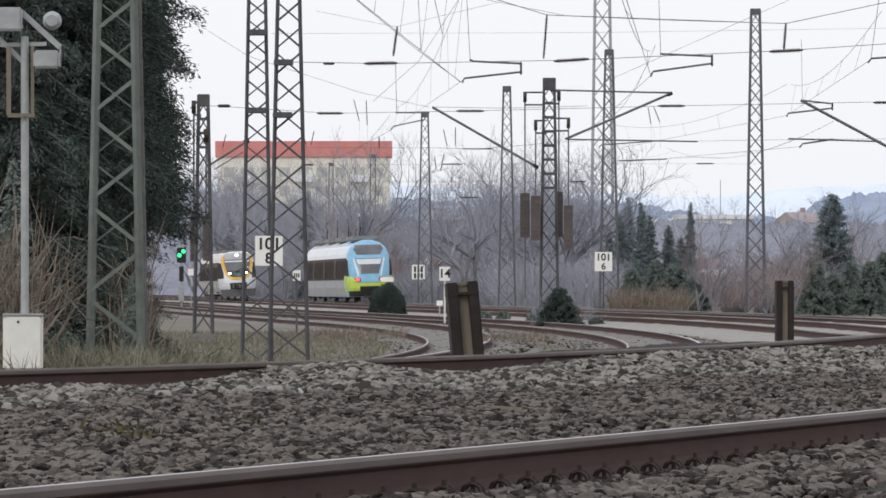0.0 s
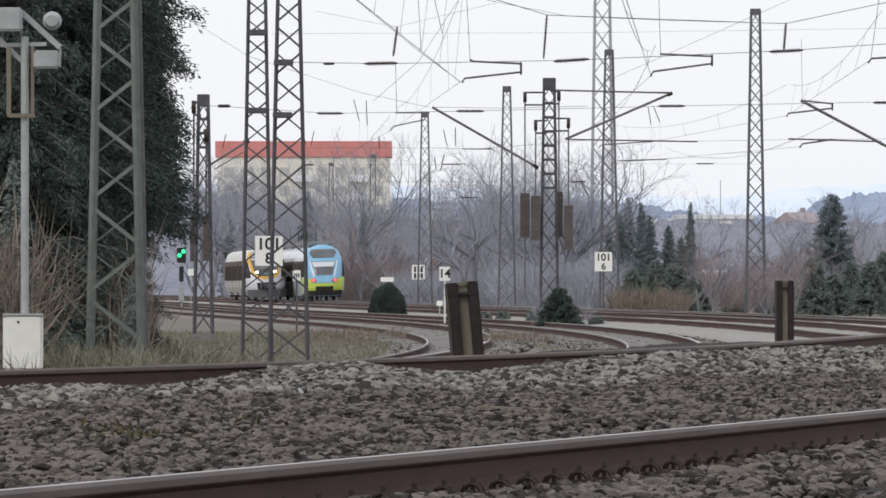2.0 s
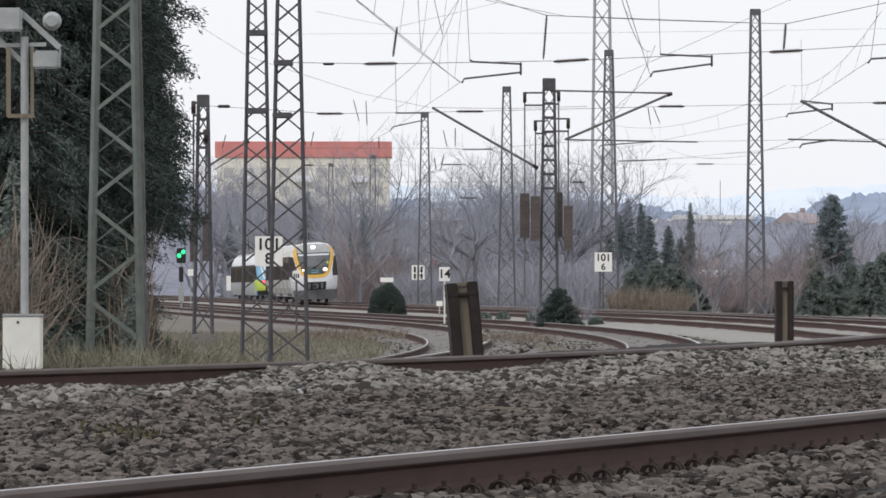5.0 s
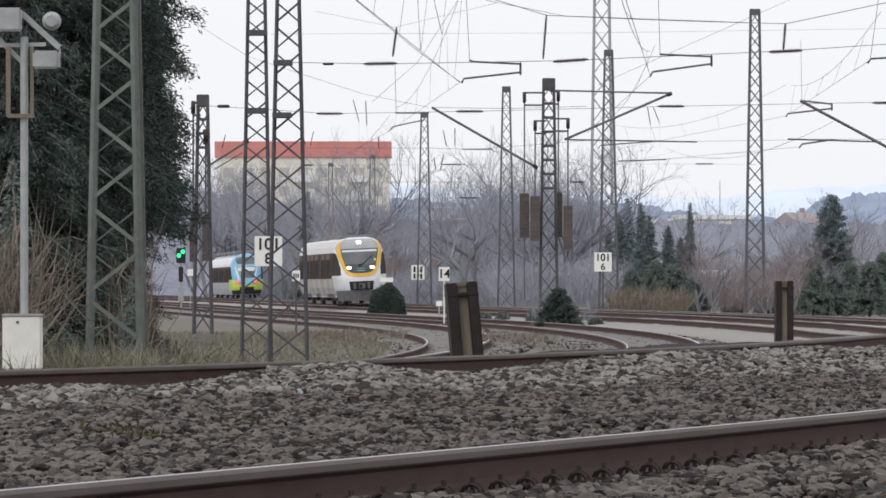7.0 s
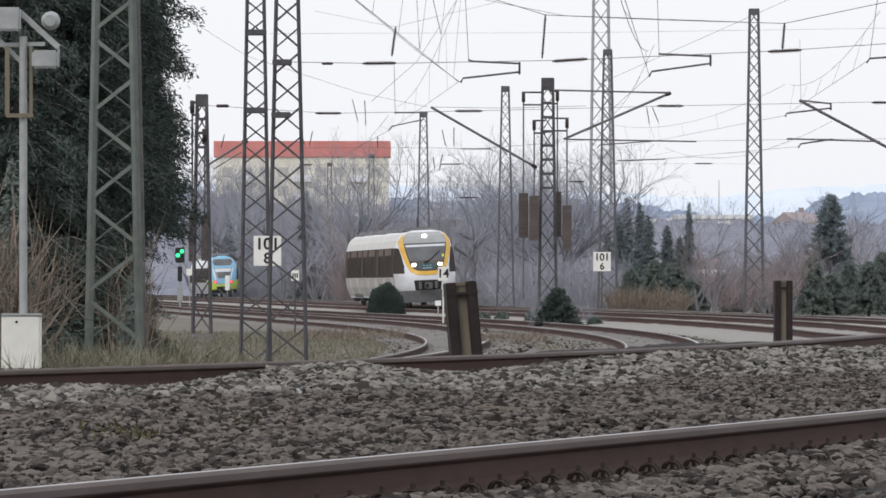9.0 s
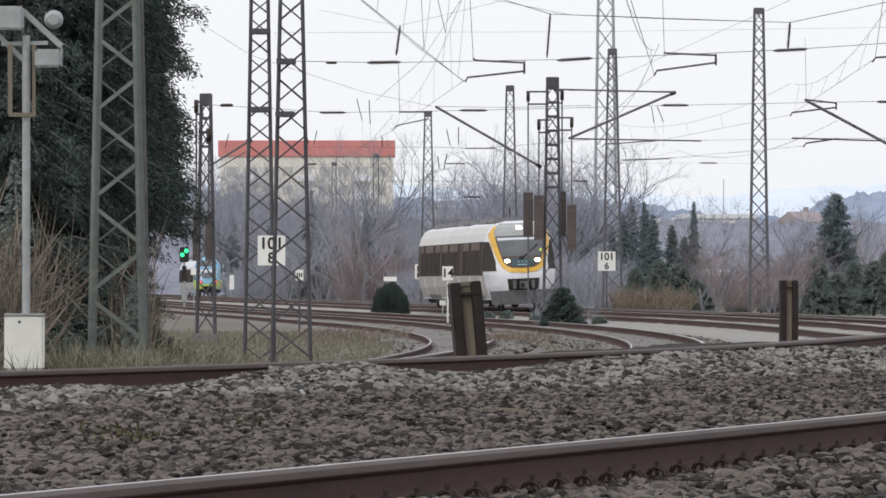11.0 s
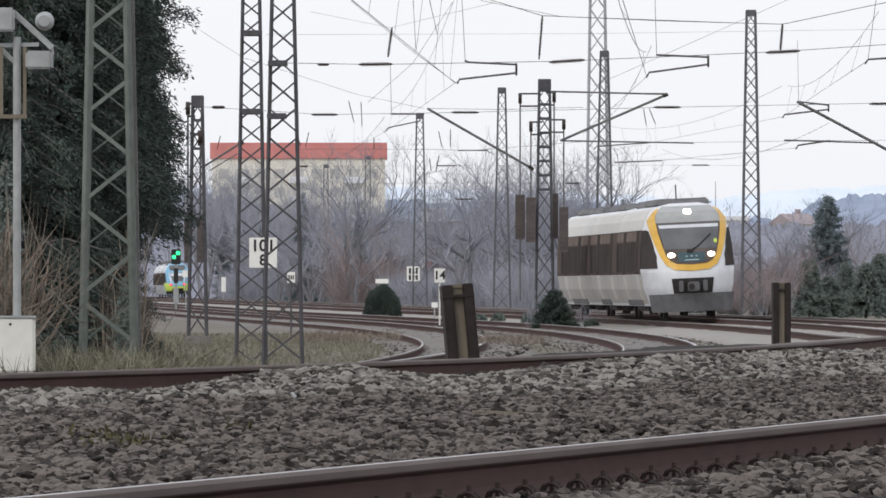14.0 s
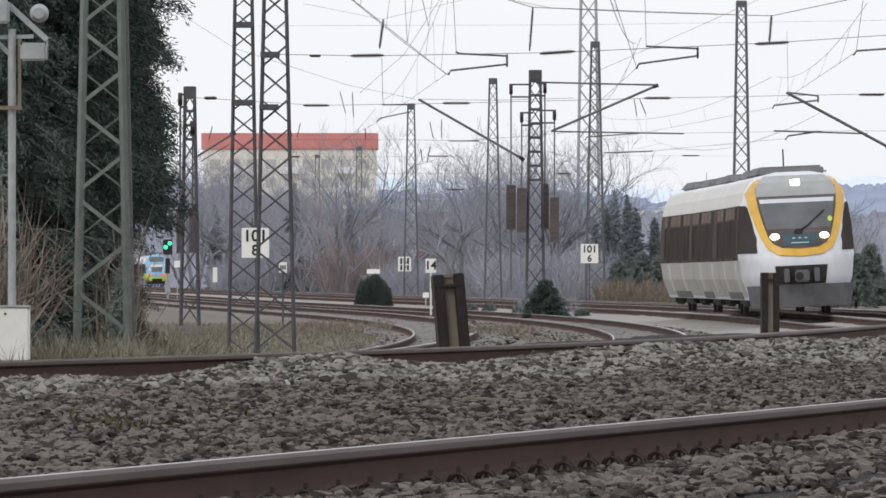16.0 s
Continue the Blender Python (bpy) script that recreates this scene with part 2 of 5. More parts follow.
ground = tagged(new("ground", raw("ground", gv, gf, GRASS)), "flat winter ground with dull grass and soil", "ground", "", "structure")

# ---- the near ballast field ----
def field_z(x, y):
    z = -0.165 + 0.05 * noise.noise((x * 0.5, y * 0.12, 1)) + 0.02 * noise.noise((x * 2.5, y * 0.6, 5))
    d3 = x - line3(min(max(y, 31), 1000)) - 0.75
    z += 0.07 * math.exp(-((d3 - 0.9) / 0.7) ** 2) * (0.5 + noise.noise((x * 0.35, y * 0.05, 9))) * 1.4
    z += 0.085 * math.exp(-((x + 0.9) / 0.8) ** 2 - ((y - 73) / 6) ** 2)
    return z


fv, ff, cols = [], [], 70
fy = [21 + i * 0.6 for i in range(int((136 - 21) / 0.6))]
for y in fy:
    a, b = line3(max(y, 31)) - 3.0, line4(y) + 4
    a = max(a, -0.06 * y - 1.5)
    for i in range(cols):
        x = a + (b - a) * i / (cols - 1)
        fv.append((x, y, field_z(x, y) - (0.8 if i in (0, cols - 1) else 0)))
ff = [(j * cols + i, j * cols + i + 1, (j + 1) * cols + i + 1, (j + 1) * cols + i) for j in range(len(fy) - 1) for i in range(cols - 1)]
field = tagged(new("ballast_field", raw("ballast_field", fv, ff, GAPSHADE)), "sheet under the crushed stones, coloured as the shade in their gaps", "ballast", "", "structure")


def stones(name, count, y0, y1, pick, size, parent_label, seed, lift=0.2, material=None):
    material = material or STONE
    rng = np.random.default_rng(seed)
    bm = bmesh.new()
    bmesh.ops.create_icosphere(bm, subdivisions=1, radius=1)
    base = np.array([v.co[:] for v in bm.verts])
    faces = np.array([[v.index for v in f.verts] for f in bm.faces])
    bm.free()
    kinds = []
    for k in range(16):
        b = base * rng.uniform(0.6, 1.4, (len(base), 1)) * rng.uniform((0.85, 0.7, 0.4), (1.35, 1.1, 0.8))
        kinds.append(b)
    V, F, n = [], [], 0
    while n < count:
        y = y0 + (y1 - y0) * rng.random() ** 0.85
        x = (rng.random() - 0.5) * 0.104 * y
        z = pick(x, y)
        if z is None:
            continue
        b = kinds[rng.integers(16)] * (size * rng.uniform(0.6, 1.35) * (1.35 if rng.random() < 0.06 else 1))
        a, t = rng.random() * 6.28, rng.normal(0, 0.45)
        ca, sa, ct, st = math.cos(a), math.sin(a), math.cos(t), math.sin(t)
        m = np.array([[ca, -sa * ct, sa * st], [sa, ca * ct, -ca * st], [0, st, ct]])
        V.append(b @ m.T + (x, y, z + size * lift * rng.uniform(-0.3, 1.6)))
        F.append(faces + 12 * n)
        n += 1
    V, F = np.concatenate(V), np.concatenate(F)
    me = bpy.data.meshes.new(name)
    me.vertices.add(len(V))
    me.vertices.foreach_set("co", V.ravel())
    me.loops.add(F.size)
    me.loops.foreach_set("vertex_index", F.ravel().astype(np.int32))
    me.polygons.add(len(F))
    me.polygons.foreach_set("loop_start", np.arange(0, F.size, 3, dtype=np.int32))
    me.update(calc_edges=True)
    me.shade_flat()
    me.materials.append(material)
    return tagged(new(name, me), parent_label, "ballast", "", "stuff")


def on_field(x, y):
    d4 = x - line4(y)
    if abs(abs(d4) - 0.75) < 0.13:
        return None
    d3 = x - line3(max(y, 31))
    if d3 < 0.85:
        return None
    fresh = d3 + 1.1 * noise.noise((x * 0.8, y * 0.15, 6)) < 3.3 and d4 < -1.4
    return field_z(x, y) if fresh == FRESH else None


FRESH = True
stones("fresh_ballast_stones", 17000, 45, 125, on_field, 0.041, "fresh grey crushed stones beside the rail", 13, 0.5, NEWSTONE)
FRESH = False
stones("ballast_stones", 44000, 24, 110, on_field, 0.029, "angular grey and brown crushed stones", 11, 0.5)



def on_far(x, y):
    for line, level, cant in ((line1, level12, 0.10), (line2, level12, 0.05)):
        s = x - line(y)
        if abs(s) < 1.75:
            return None if abs(abs(s) - 0.75) < 0.14 else level(y) - 0.205 - 0.75 * cant + cant * s
    return None


stones("track_ballast_stones", 20000, 112, 330, on_far, 0.05, "grey crushed stones along the curved tracks", 12, 0.3, NEWSTONE)

# rail fastenings along the near rail
clip_bm = bmesh.new()
beam(clip_bm, (-0.02, 0, 0.0), (0.115, 0, 0.0), 0.13, 0.02)
for dy in (-0.05, 0.05):
    tube(clip_bm, [(-0.022, dy, 0.012), (-0.008, dy, 0.042), (0.022, dy, 0.058), (0.055, dy, 0.055), (0.08, dy, 0.034), (0.092, dy, 0.004)], 0.012, 6)
plate_me = mesh_of(clip_bm, "rail_clip", CLIP)
bolt_bm = tube(bmesh.new(), [(0.035, 0, 0.01), (0.035, 0, 0.098)], 0.015, 6)
bolt_me = mesh_of(bolt_bm, "bolt", CLIP)
y = 23.4
while y < 64:
    p = on_track(line4, level4, y, -0.75, -0.163)
    v, r = heading(line4, y)
    c = part("rail_clip", plate_me, None, TRACKS["track_front"])
    c.matrix_basis = Matrix.Translation(p + r * 0.075) @ Matrix(((r.x, v.x, 0, 0), (r.y, v.y, 0, 0), (0, 0, 1, 0), (0, 0, 0, 1))) @ Matrix.Scale(0.64, 4)
    part("bolt", bolt_me, None, c)
    y += 0.57

# ---- masts ----
def lattice_mast(name, label, base, height, w0, w1, panels, material=MASTSTEEL, leg=0.066, brace=0.032, turn=0.0, cross=True, cap=True, gap=0.0, rear=0.45):
    m = tagged(new(name), label, "mast", "overhead line masts")
    m.matrix_basis = Matrix.Translation(base) @ pose(0, 0, 0, 0, 0, turn)
    cs = ((-1, -1), (1, -1), (1, 1), (-1, 1))

    def corner(k, z):
        w = w0 + (w1 - w0) * z / height
        return Vector((cs[k % 4][0] * w / 2, cs[k % 4][1] * w / 2, z))
    for k in range(4):
        part("leg", beam(bmesh.new(), corner(k, -0.3), corner(k, height), leg), material, m)
    for k in range(4):
        bm = bmesh.new()
        thick = brace if cross or k != 2 else brace * rear
        for i in range(panels):
            # panels shrink with the taper
            q0, q1 = i / panels, (i + 1) / panels
            z0, z1 = height * (q0 + (1 - q0) * q0 * (1 - w1 / w0) * 0.5), height * (q1 + (1 - q1) * q1 * (1 - w1 / w0) * 0.5)
            z0, z1 = z0 * 0.995 + 0.02, z1 * 0.995 + 0.02
            z0, z1 = z0 + gap, z1 - gap
            if cross or not i % 2:
                beam(bm, corner(k, z0), corner(k + 1, z1), 0.02, thick)
            if cross or i % 2:
                beam(bm, corner(k + 1, z0), corner(k, z1), 0.02, thick)
        part("lattice_bracing", bm, material, m)
    if cap:
        part("cap_plate", block((w1 + 0.1, w1 + 0.1, 0.35), (0, 0, height - 0.1), 0.02), material, m)
    part("foundation", block((w0 + 0.25, w0 + 0.25, 0.7), (0, 0, -0.40), 0.04), FARGRAVEL, m, "concrete foundation block")
    return m


def mast_at(u, v0, v1, d, wpx0, wpx1, panels, label, **k):
    """A mast by the bearings of its foot and head."""
    a, b = spot(u, v0, d), spot(u, v1, d)
    return lattice_mast("lattice_mast", label, a, b.z - a.z, wpx0 * d / 17000, wpx1 * d / 17000, panels, **k)


green_mast = mast_at(205, 698, -257, 150, 93.8, 53, 13, "grey-green steel lattice mast beside the conifers", material=GREENSTEEL, leg=0.08, brace=0.062, cross=False, cap=False, gap=0.075)
for dx, r in ((0.50, 0.009), (0.525, 0.012)):
    part("earth_cable", tube(bmesh.new(), [(dx, -0.4, 0.1), (dx - 0.08, -0.36, 4), (dx - 0.17, -0.3, 8.2)], r, 5), WIRE, green_mast, "thin grey earth cable")
mast_at(511, 703, -162, 190, 70.6, 31.3, 17, "dark steel lattice mast at the inner track", leg=0.05, brace=0.042, cap=False, cross=False, gap=0.055, rear=0.75)
mast_at(455, 662, -98, 206, 53.4, 26.2, 19, "dark steel lattice mast behind its twin", leg=0.05, brace=0.038, cap=False, cross=False, gap=0.055, rear=0.75)
mast_at(360, 588, 172, 270, 32, 16, 11, "dark steel lattice mast with tension weights")
mast_at(972, 572, 142, 335, 32, 18, 12, "dark steel lattice mast with tension wheels and weights")
mast_at(897, 548, 155, 560, 30, 12, 15, "slender steel lattice mast behind the outer tracks", material=HAZYSTEEL, leg=0.074, brace=0.035)
mast_at(1078, 548, 90, 560, 34, 13, 18, "slender steel lattice mast behind the outer tracks", material=HAZYSTEEL, leg=0.083, brace=0.039)
mast_at(1337, 556, 18, 540, 34, 15, 19, "tall steel lattice mast behind the outer tracks", material=HAZYSTEEL, leg=0.094, brace=0.045)
mast_at(752, 545, 200, 560, 26, 11, 14, "slender steel lattice mast behind the outer tracks", material=HAZYSTEEL)
mast_at(660, 540, 275, 900, 14, 8, 10, "slender distant steel lattice mast", material=HAZYSTEEL)
mast_at(586, 538, 290, 960, 12, 7, 10, "slender distant steel lattice mast", material=HAZYSTEEL)
mast_at(1066, 560, -60, 700, 44, 24, 14, "tall pale galvanised lattice tower in the distance", material=PALESTEEL, leg=0.14, brace=0.08)

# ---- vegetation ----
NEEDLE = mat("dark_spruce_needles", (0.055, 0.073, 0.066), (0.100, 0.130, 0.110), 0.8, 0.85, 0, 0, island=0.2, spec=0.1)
# these two greens are paled and blued to put haze on the far evergreens
PINE = mat("hazed_pine_needles", (0.145, 0.18, 0.19), (0.215, 0.255, 0.262), 0.8, 0.9, 0, 0, island=0.15, spec=0.1)
THUJA = mat("hazed_evergreen_leaves", (0.15, 0.182, 0.165), (0.23, 0.27, 0.24), 0.8, 0.9, 0, 0, island=0.15, spec=0.1)
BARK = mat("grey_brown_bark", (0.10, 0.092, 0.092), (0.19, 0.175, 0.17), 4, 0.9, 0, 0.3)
# limbs and twigs of the leafless trees hold painted distance haze, greyed and lightened
LIMB = mat("hazed_grey_bark", (0.15, 0.15, 0.165), (0.25, 0.25, 0.27), 4, 0.9, 0, 0.2)
TWIG = mat("hazed_grey_twigs", (0.215, 0.225, 0.262), (0.335, 0.342, 0.385), 0.6, 0.9, 0, 0, vary=0.5)
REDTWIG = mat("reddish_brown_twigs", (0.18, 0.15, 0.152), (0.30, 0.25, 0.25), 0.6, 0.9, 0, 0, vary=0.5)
STRAW = mat("straw_brown_stems", (0.13, 0.105, 0.085), (0.30, 0.25, 0.20), 1.0, 0.9, 0, 0, island=0.6)


def tri_mesh(name, V, F, material):
    V, F = np.asarray(V, np.float32), np.asarray(F, np.int32)
    me = bpy.data.meshes.new(name)
    me.vertices.add(len(V))
    me.vertices.foreach_set("co", V.ravel())
    me.loops.add(F.size)
    me.loops.foreach_set("vertex_index", F.ravel())
    me.polygons.add(len(F))
    me.polygons.foreach_set("loop_start", np.arange(0, F.size, F.shape[1], dtype=np.int32))
    me.update(calc_edges=True)
    me.materials.append(material)
    return me


def blades(base, tip, width, rng):
    """A thin folded blade for each base and tip: two triangles."""
    n = len(base)
    d = tip - base
    s = np.cross(d, rng.normal(0, 1, (n, 3)))
    s /= np.linalg.norm(s, axis=1, keepdims=True) + 1e-9
    u = np.cross(d, s)
    u /= np.linalg.norm(u, axis=1, keepdims=True) + 1e-9
    w = np.asarray(width).reshape(-1, 1) * np.ones((n, 1))
    mid = base + d * 0.45 + u * w * 0.5
    V = np.stack([base, mid + s * w, tip, mid - s * w], 1).reshape(-1, 3)
    k = np.arange(n)[:, None] * 4
    F = np.concatenate([k + [[0, 1, 2]], k + [[0, 2, 3]]])
    return V, F


def conifer_meshes(seed, height, radius, whorls, tufts, needle, wid, ragged=0.35, bare=0.06, pyramid=1.0, droop=(0.05, 0.45)):
    """Trunk, and a crown of drooping sprays on whorls of branches."""
    rng = np.random.default_rng(seed)
    bm = tube(bmesh.new(), [(0, 0, -0.4), (0.03, 0, height * 0.5), (0, 0, height)], radius * 0.07, 7, 0.02)
    bases, tips = [], []
    for i in range(whorls):
        q = bare + (1 - bare) * (i + rng.random() * 0.8) / whorls
        z = q * height
        reach = radius * (1 - q) ** pyramid * rng.uniform(1 - ragged, 1.08) + 0.03 * radius
        for b in range(int(rng.integers(5, 9))):
            a = rng.random() * 6.283
            r = reach * rng.uniform(0.72, 1.12)
            end = np.array([math.cos(a) * r, math.sin(a) * r, z - r * rng.uniform(*droop)])
            start = np.array([0, 0, z])
            mid = (start + end) / 2 + [0, 0, r * 0.10]
            tube(bm, [start, mid, end], 0.018 * radius, 3, 0.004, caps=False)
            n = max(4, int(tufts * r / radius))
            t = rng.random(n) ** 0.7
            p = (1 - t)[:, None] ** 2 * start + 2 * (t * (1 - t))[:, None] * mid + (t ** 2)[:, None] * end
            p = p + rng.normal(0, 0.035 * radius, (n, 3))
            out = np.array([math.cos(a), math.sin(a), -0.35]) + rng.normal(0, 0.75, (n, 3))
            out[:, 2] -= 0.25
            out /= np.linalg.norm(out, axis=1, keepdims=True)
            bases.append(p)
            tips.append(p + out * needle * rng.uniform(0.5, 1.3, (n, 1)))
    V, F = blades(np.concatenate(bases), np.concatenate(tips), wid, rng)
    return mesh_of(bm, "trunk", BARK), (V, F)


def conifer(label, base, height, radius, seed, whorls=40, tufts=60, needle=0.22, wid=0.03, material=None, **k):
    tr, (V, F) = conifer_meshes(seed, height, radius, whorls, tufts, needle, wid, **k)
    ob = tagged(new("conifer"), label, "tree", "conifers")
    part("trunk", tr, None, ob)
    part("crown", tri_mesh("crown", V, F, material or NEEDLE), None, ob)
    ob.location = base
    return ob


def placed(ob, base, s=1.0, turn=0.0, sz=None):
    c = copy_thing(ob, Matrix.Translation(base) @ pose(0, 0, 0, 0, 0, turn))
    c.scale = (s, s, sz or s)
    return c


GZ = -1.0
big = conifer("tall dark spruce at the edge of the verge", (-6.08, 160, GZ), 13, 2.3, 3, 100, 400, 0.105, 0.013, bare=0.23, pyramid=0.5)
low_spruce = conifer("tall dark spruce at the edge of the verge", (-6.95, 157, GZ), 12, 2.2, 4, 90, 400, 0.105, 0.013, bare=0.02, pyramid=0.6)
placed(big, (-8.0, 164, GZ), 1.1, 130)
placed(big, (-6.0, 162.5, GZ), 0.97, 60, 1.02)
placed(big, (-6.1, 165, GZ), 1.0, 215, 0.96)
placed(big, (-5.55, 168, GZ), 0.62, 110, 1.0)
placed(big, (-6.3, 158.5, GZ), 0.98, 285, 1.0)
placed(low_spruce, (-6.0, 163, GZ), 0.68, 75, 0.62)
placed(low_spruce, (-8.3, 158, GZ), 0.9, 160)
placed(low_spruce, (-5.6, 161, GZ), 0.5, 210, 0.40)
placed(low_spruce, (-6.0, 158, GZ), 0.55, 20, 0.36)
placed(big, (-6.75, 172, GZ), 1.0, 300)
young = conifer("young spruce with pale green tips", (-6.65, 149, GZ), 3.6, 0.75, 8, 34, 60, 0.12, 0.018, material=THUJA, bare=0.05)
placed(young, (-5.0, 154, GZ), 0.5, 40)
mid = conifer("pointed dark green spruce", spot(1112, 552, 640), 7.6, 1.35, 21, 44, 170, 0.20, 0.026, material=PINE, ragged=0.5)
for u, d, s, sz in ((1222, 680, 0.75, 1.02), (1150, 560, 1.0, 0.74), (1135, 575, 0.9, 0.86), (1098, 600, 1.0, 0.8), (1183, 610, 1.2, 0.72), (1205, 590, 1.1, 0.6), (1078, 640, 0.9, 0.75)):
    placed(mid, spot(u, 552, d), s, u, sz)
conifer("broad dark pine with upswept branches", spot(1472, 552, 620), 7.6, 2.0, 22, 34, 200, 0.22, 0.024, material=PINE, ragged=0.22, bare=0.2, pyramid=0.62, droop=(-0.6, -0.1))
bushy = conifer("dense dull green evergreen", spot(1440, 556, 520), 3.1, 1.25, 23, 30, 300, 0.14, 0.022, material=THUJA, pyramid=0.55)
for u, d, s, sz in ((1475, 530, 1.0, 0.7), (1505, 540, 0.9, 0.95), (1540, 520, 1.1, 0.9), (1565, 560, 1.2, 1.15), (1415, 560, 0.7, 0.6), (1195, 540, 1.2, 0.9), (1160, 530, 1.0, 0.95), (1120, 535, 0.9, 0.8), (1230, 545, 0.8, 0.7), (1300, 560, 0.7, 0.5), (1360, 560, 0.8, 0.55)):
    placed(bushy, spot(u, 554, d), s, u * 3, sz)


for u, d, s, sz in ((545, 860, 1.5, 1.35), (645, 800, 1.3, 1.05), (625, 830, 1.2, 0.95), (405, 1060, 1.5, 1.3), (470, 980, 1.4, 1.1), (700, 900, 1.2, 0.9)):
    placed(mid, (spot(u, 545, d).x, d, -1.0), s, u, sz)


def dome(label, base, r, h, seed, material, needle=0.13, n=9000):
    rng = np.random.default_rng(seed)
    v = rng.normal(0, 1, (n, 3))
    v /= np.linalg.norm(v, axis=1, keepdims=True)
    v[:, 2] = np.abs(v[:, 2]) if h > r * 0.9 else v[:, 2]
    q = rng.uniform(0.55, 1.0, (n, 1)) ** 0.5
    lump = np.array([1 + 0.22 * noise.noise(Vector(p * 2.3) + Vector((seed, 0, 0))) for p in v])[:, None]
    p = v * q * lump * (r, r, h)
    out = v + rng.normal(0, 0.6, (n, 3))
    out /= np.linalg.norm(out, axis=1, keepdims=True)
    V, F = blades(p, p + out * needle * rng.uniform(0.5, 1.3, (n, 1)), needle * 0.22, rng)
    ob = tagged(new("evergreen_bush"), label, "bush", "evergreen bushes")
    ob.location = base
    part("stem", tube(bmesh.new(), [(0, 0, -0.2), (0.02, 0, h * 0.8)], 0.04, 6, 0.015), BARK, ob)
    part("foliage", tri_mesh("foliage", V, F, material), None, ob)
    return ob


dome("rounded dark evergreen bush on the gravel", spot(686, 560, 450), 0.90, 1.42, 5, NEEDLE, 0.085, 20000)
conifer("scruffy dark juniper between the tracks", spot(990, 584, 325), 1.4, 0.95, 31, 30, 190, 0.13, 0.014, ragged=0.45, bare=0.0, pyramid=0.72, droop=(-0.35, 0.1))
for u, v, d, r in ((858, 572, 380, 0.28), (890, 573, 380, 0.30), (945, 572, 340, 0.26), (1055, 582, 330, 0.26)):
    dome("small scrubby evergreen on the gravel", spot(u, v, d), r, r * 1.5, int(u), THUJA, 0.1, 1200)


def bare_tree(seed, height, spread, depth, material, name="bare_tree", label="leafless deciduous tree with fine twigs", thin=1.0):
    rng = random.Random(seed)
    bm, tw = bmesh.new(), bmesh.new()

    def grow(p, d, length, r, k):
        steps = 3 if k > 1 else 2
        pts = [p]
        for i in range(steps):
            d = (d + Vector((rng.gauss(0, 0.13), rng.gauss(0, 0.13), rng.gauss(0.05, 0.08)))).normalized()
            pts.append(pts[-1] + d * length / steps)
        tube(bm if k > depth - 2 else tw, pts, r, 6 if k > depth - 2 else 3, r * 0.6, caps=False)
        if k == 0:
            return
        for j in range(rng.choice((3, 3, 4)) if k > 1 else 4):
            side = Vector((rng.gauss(0, 1), rng.gauss(0, 1), rng.gauss(0.15, 0.5))).normalized()
            q = pts[rng.choice((1, 2, -1, -1))] if len(pts) > 2 else pts[-1]
            grow(q, (d + side * spread).normalized(), length * rng.uniform(0.62, 0.82), r * 0.52, k - 1)
    grow(Vector((0, 0, -0.3)), Vector((0, 0, 1)), height * 0.33, height * 0.016 * thin, depth)
    ob = tagged(new(name), label, "tree", "leafless trees")
    part("trunk", bm, LIMB, ob)
    tagged(part("twig_crown", tw, material, ob), kind="stuff")
    return ob


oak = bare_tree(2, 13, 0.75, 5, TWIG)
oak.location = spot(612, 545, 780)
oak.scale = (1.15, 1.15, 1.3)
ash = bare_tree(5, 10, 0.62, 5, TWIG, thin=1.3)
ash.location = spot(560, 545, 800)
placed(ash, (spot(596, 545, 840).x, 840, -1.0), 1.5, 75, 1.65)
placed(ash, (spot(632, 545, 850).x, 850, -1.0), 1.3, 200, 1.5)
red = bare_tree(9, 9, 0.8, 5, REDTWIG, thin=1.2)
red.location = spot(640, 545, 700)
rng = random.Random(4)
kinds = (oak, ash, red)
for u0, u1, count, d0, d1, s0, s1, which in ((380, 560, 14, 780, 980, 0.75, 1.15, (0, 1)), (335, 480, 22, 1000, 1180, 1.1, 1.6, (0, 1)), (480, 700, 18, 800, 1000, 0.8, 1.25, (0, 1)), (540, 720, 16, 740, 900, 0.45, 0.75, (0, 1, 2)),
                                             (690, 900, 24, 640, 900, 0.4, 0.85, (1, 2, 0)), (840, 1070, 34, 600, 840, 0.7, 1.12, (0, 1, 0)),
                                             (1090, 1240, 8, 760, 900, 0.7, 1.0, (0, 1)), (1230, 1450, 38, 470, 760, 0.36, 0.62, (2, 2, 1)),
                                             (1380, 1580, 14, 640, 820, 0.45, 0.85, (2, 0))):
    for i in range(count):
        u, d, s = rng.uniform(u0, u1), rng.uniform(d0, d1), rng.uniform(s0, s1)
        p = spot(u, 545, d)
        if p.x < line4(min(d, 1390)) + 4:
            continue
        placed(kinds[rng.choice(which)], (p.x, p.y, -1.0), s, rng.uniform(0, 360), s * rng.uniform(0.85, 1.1))


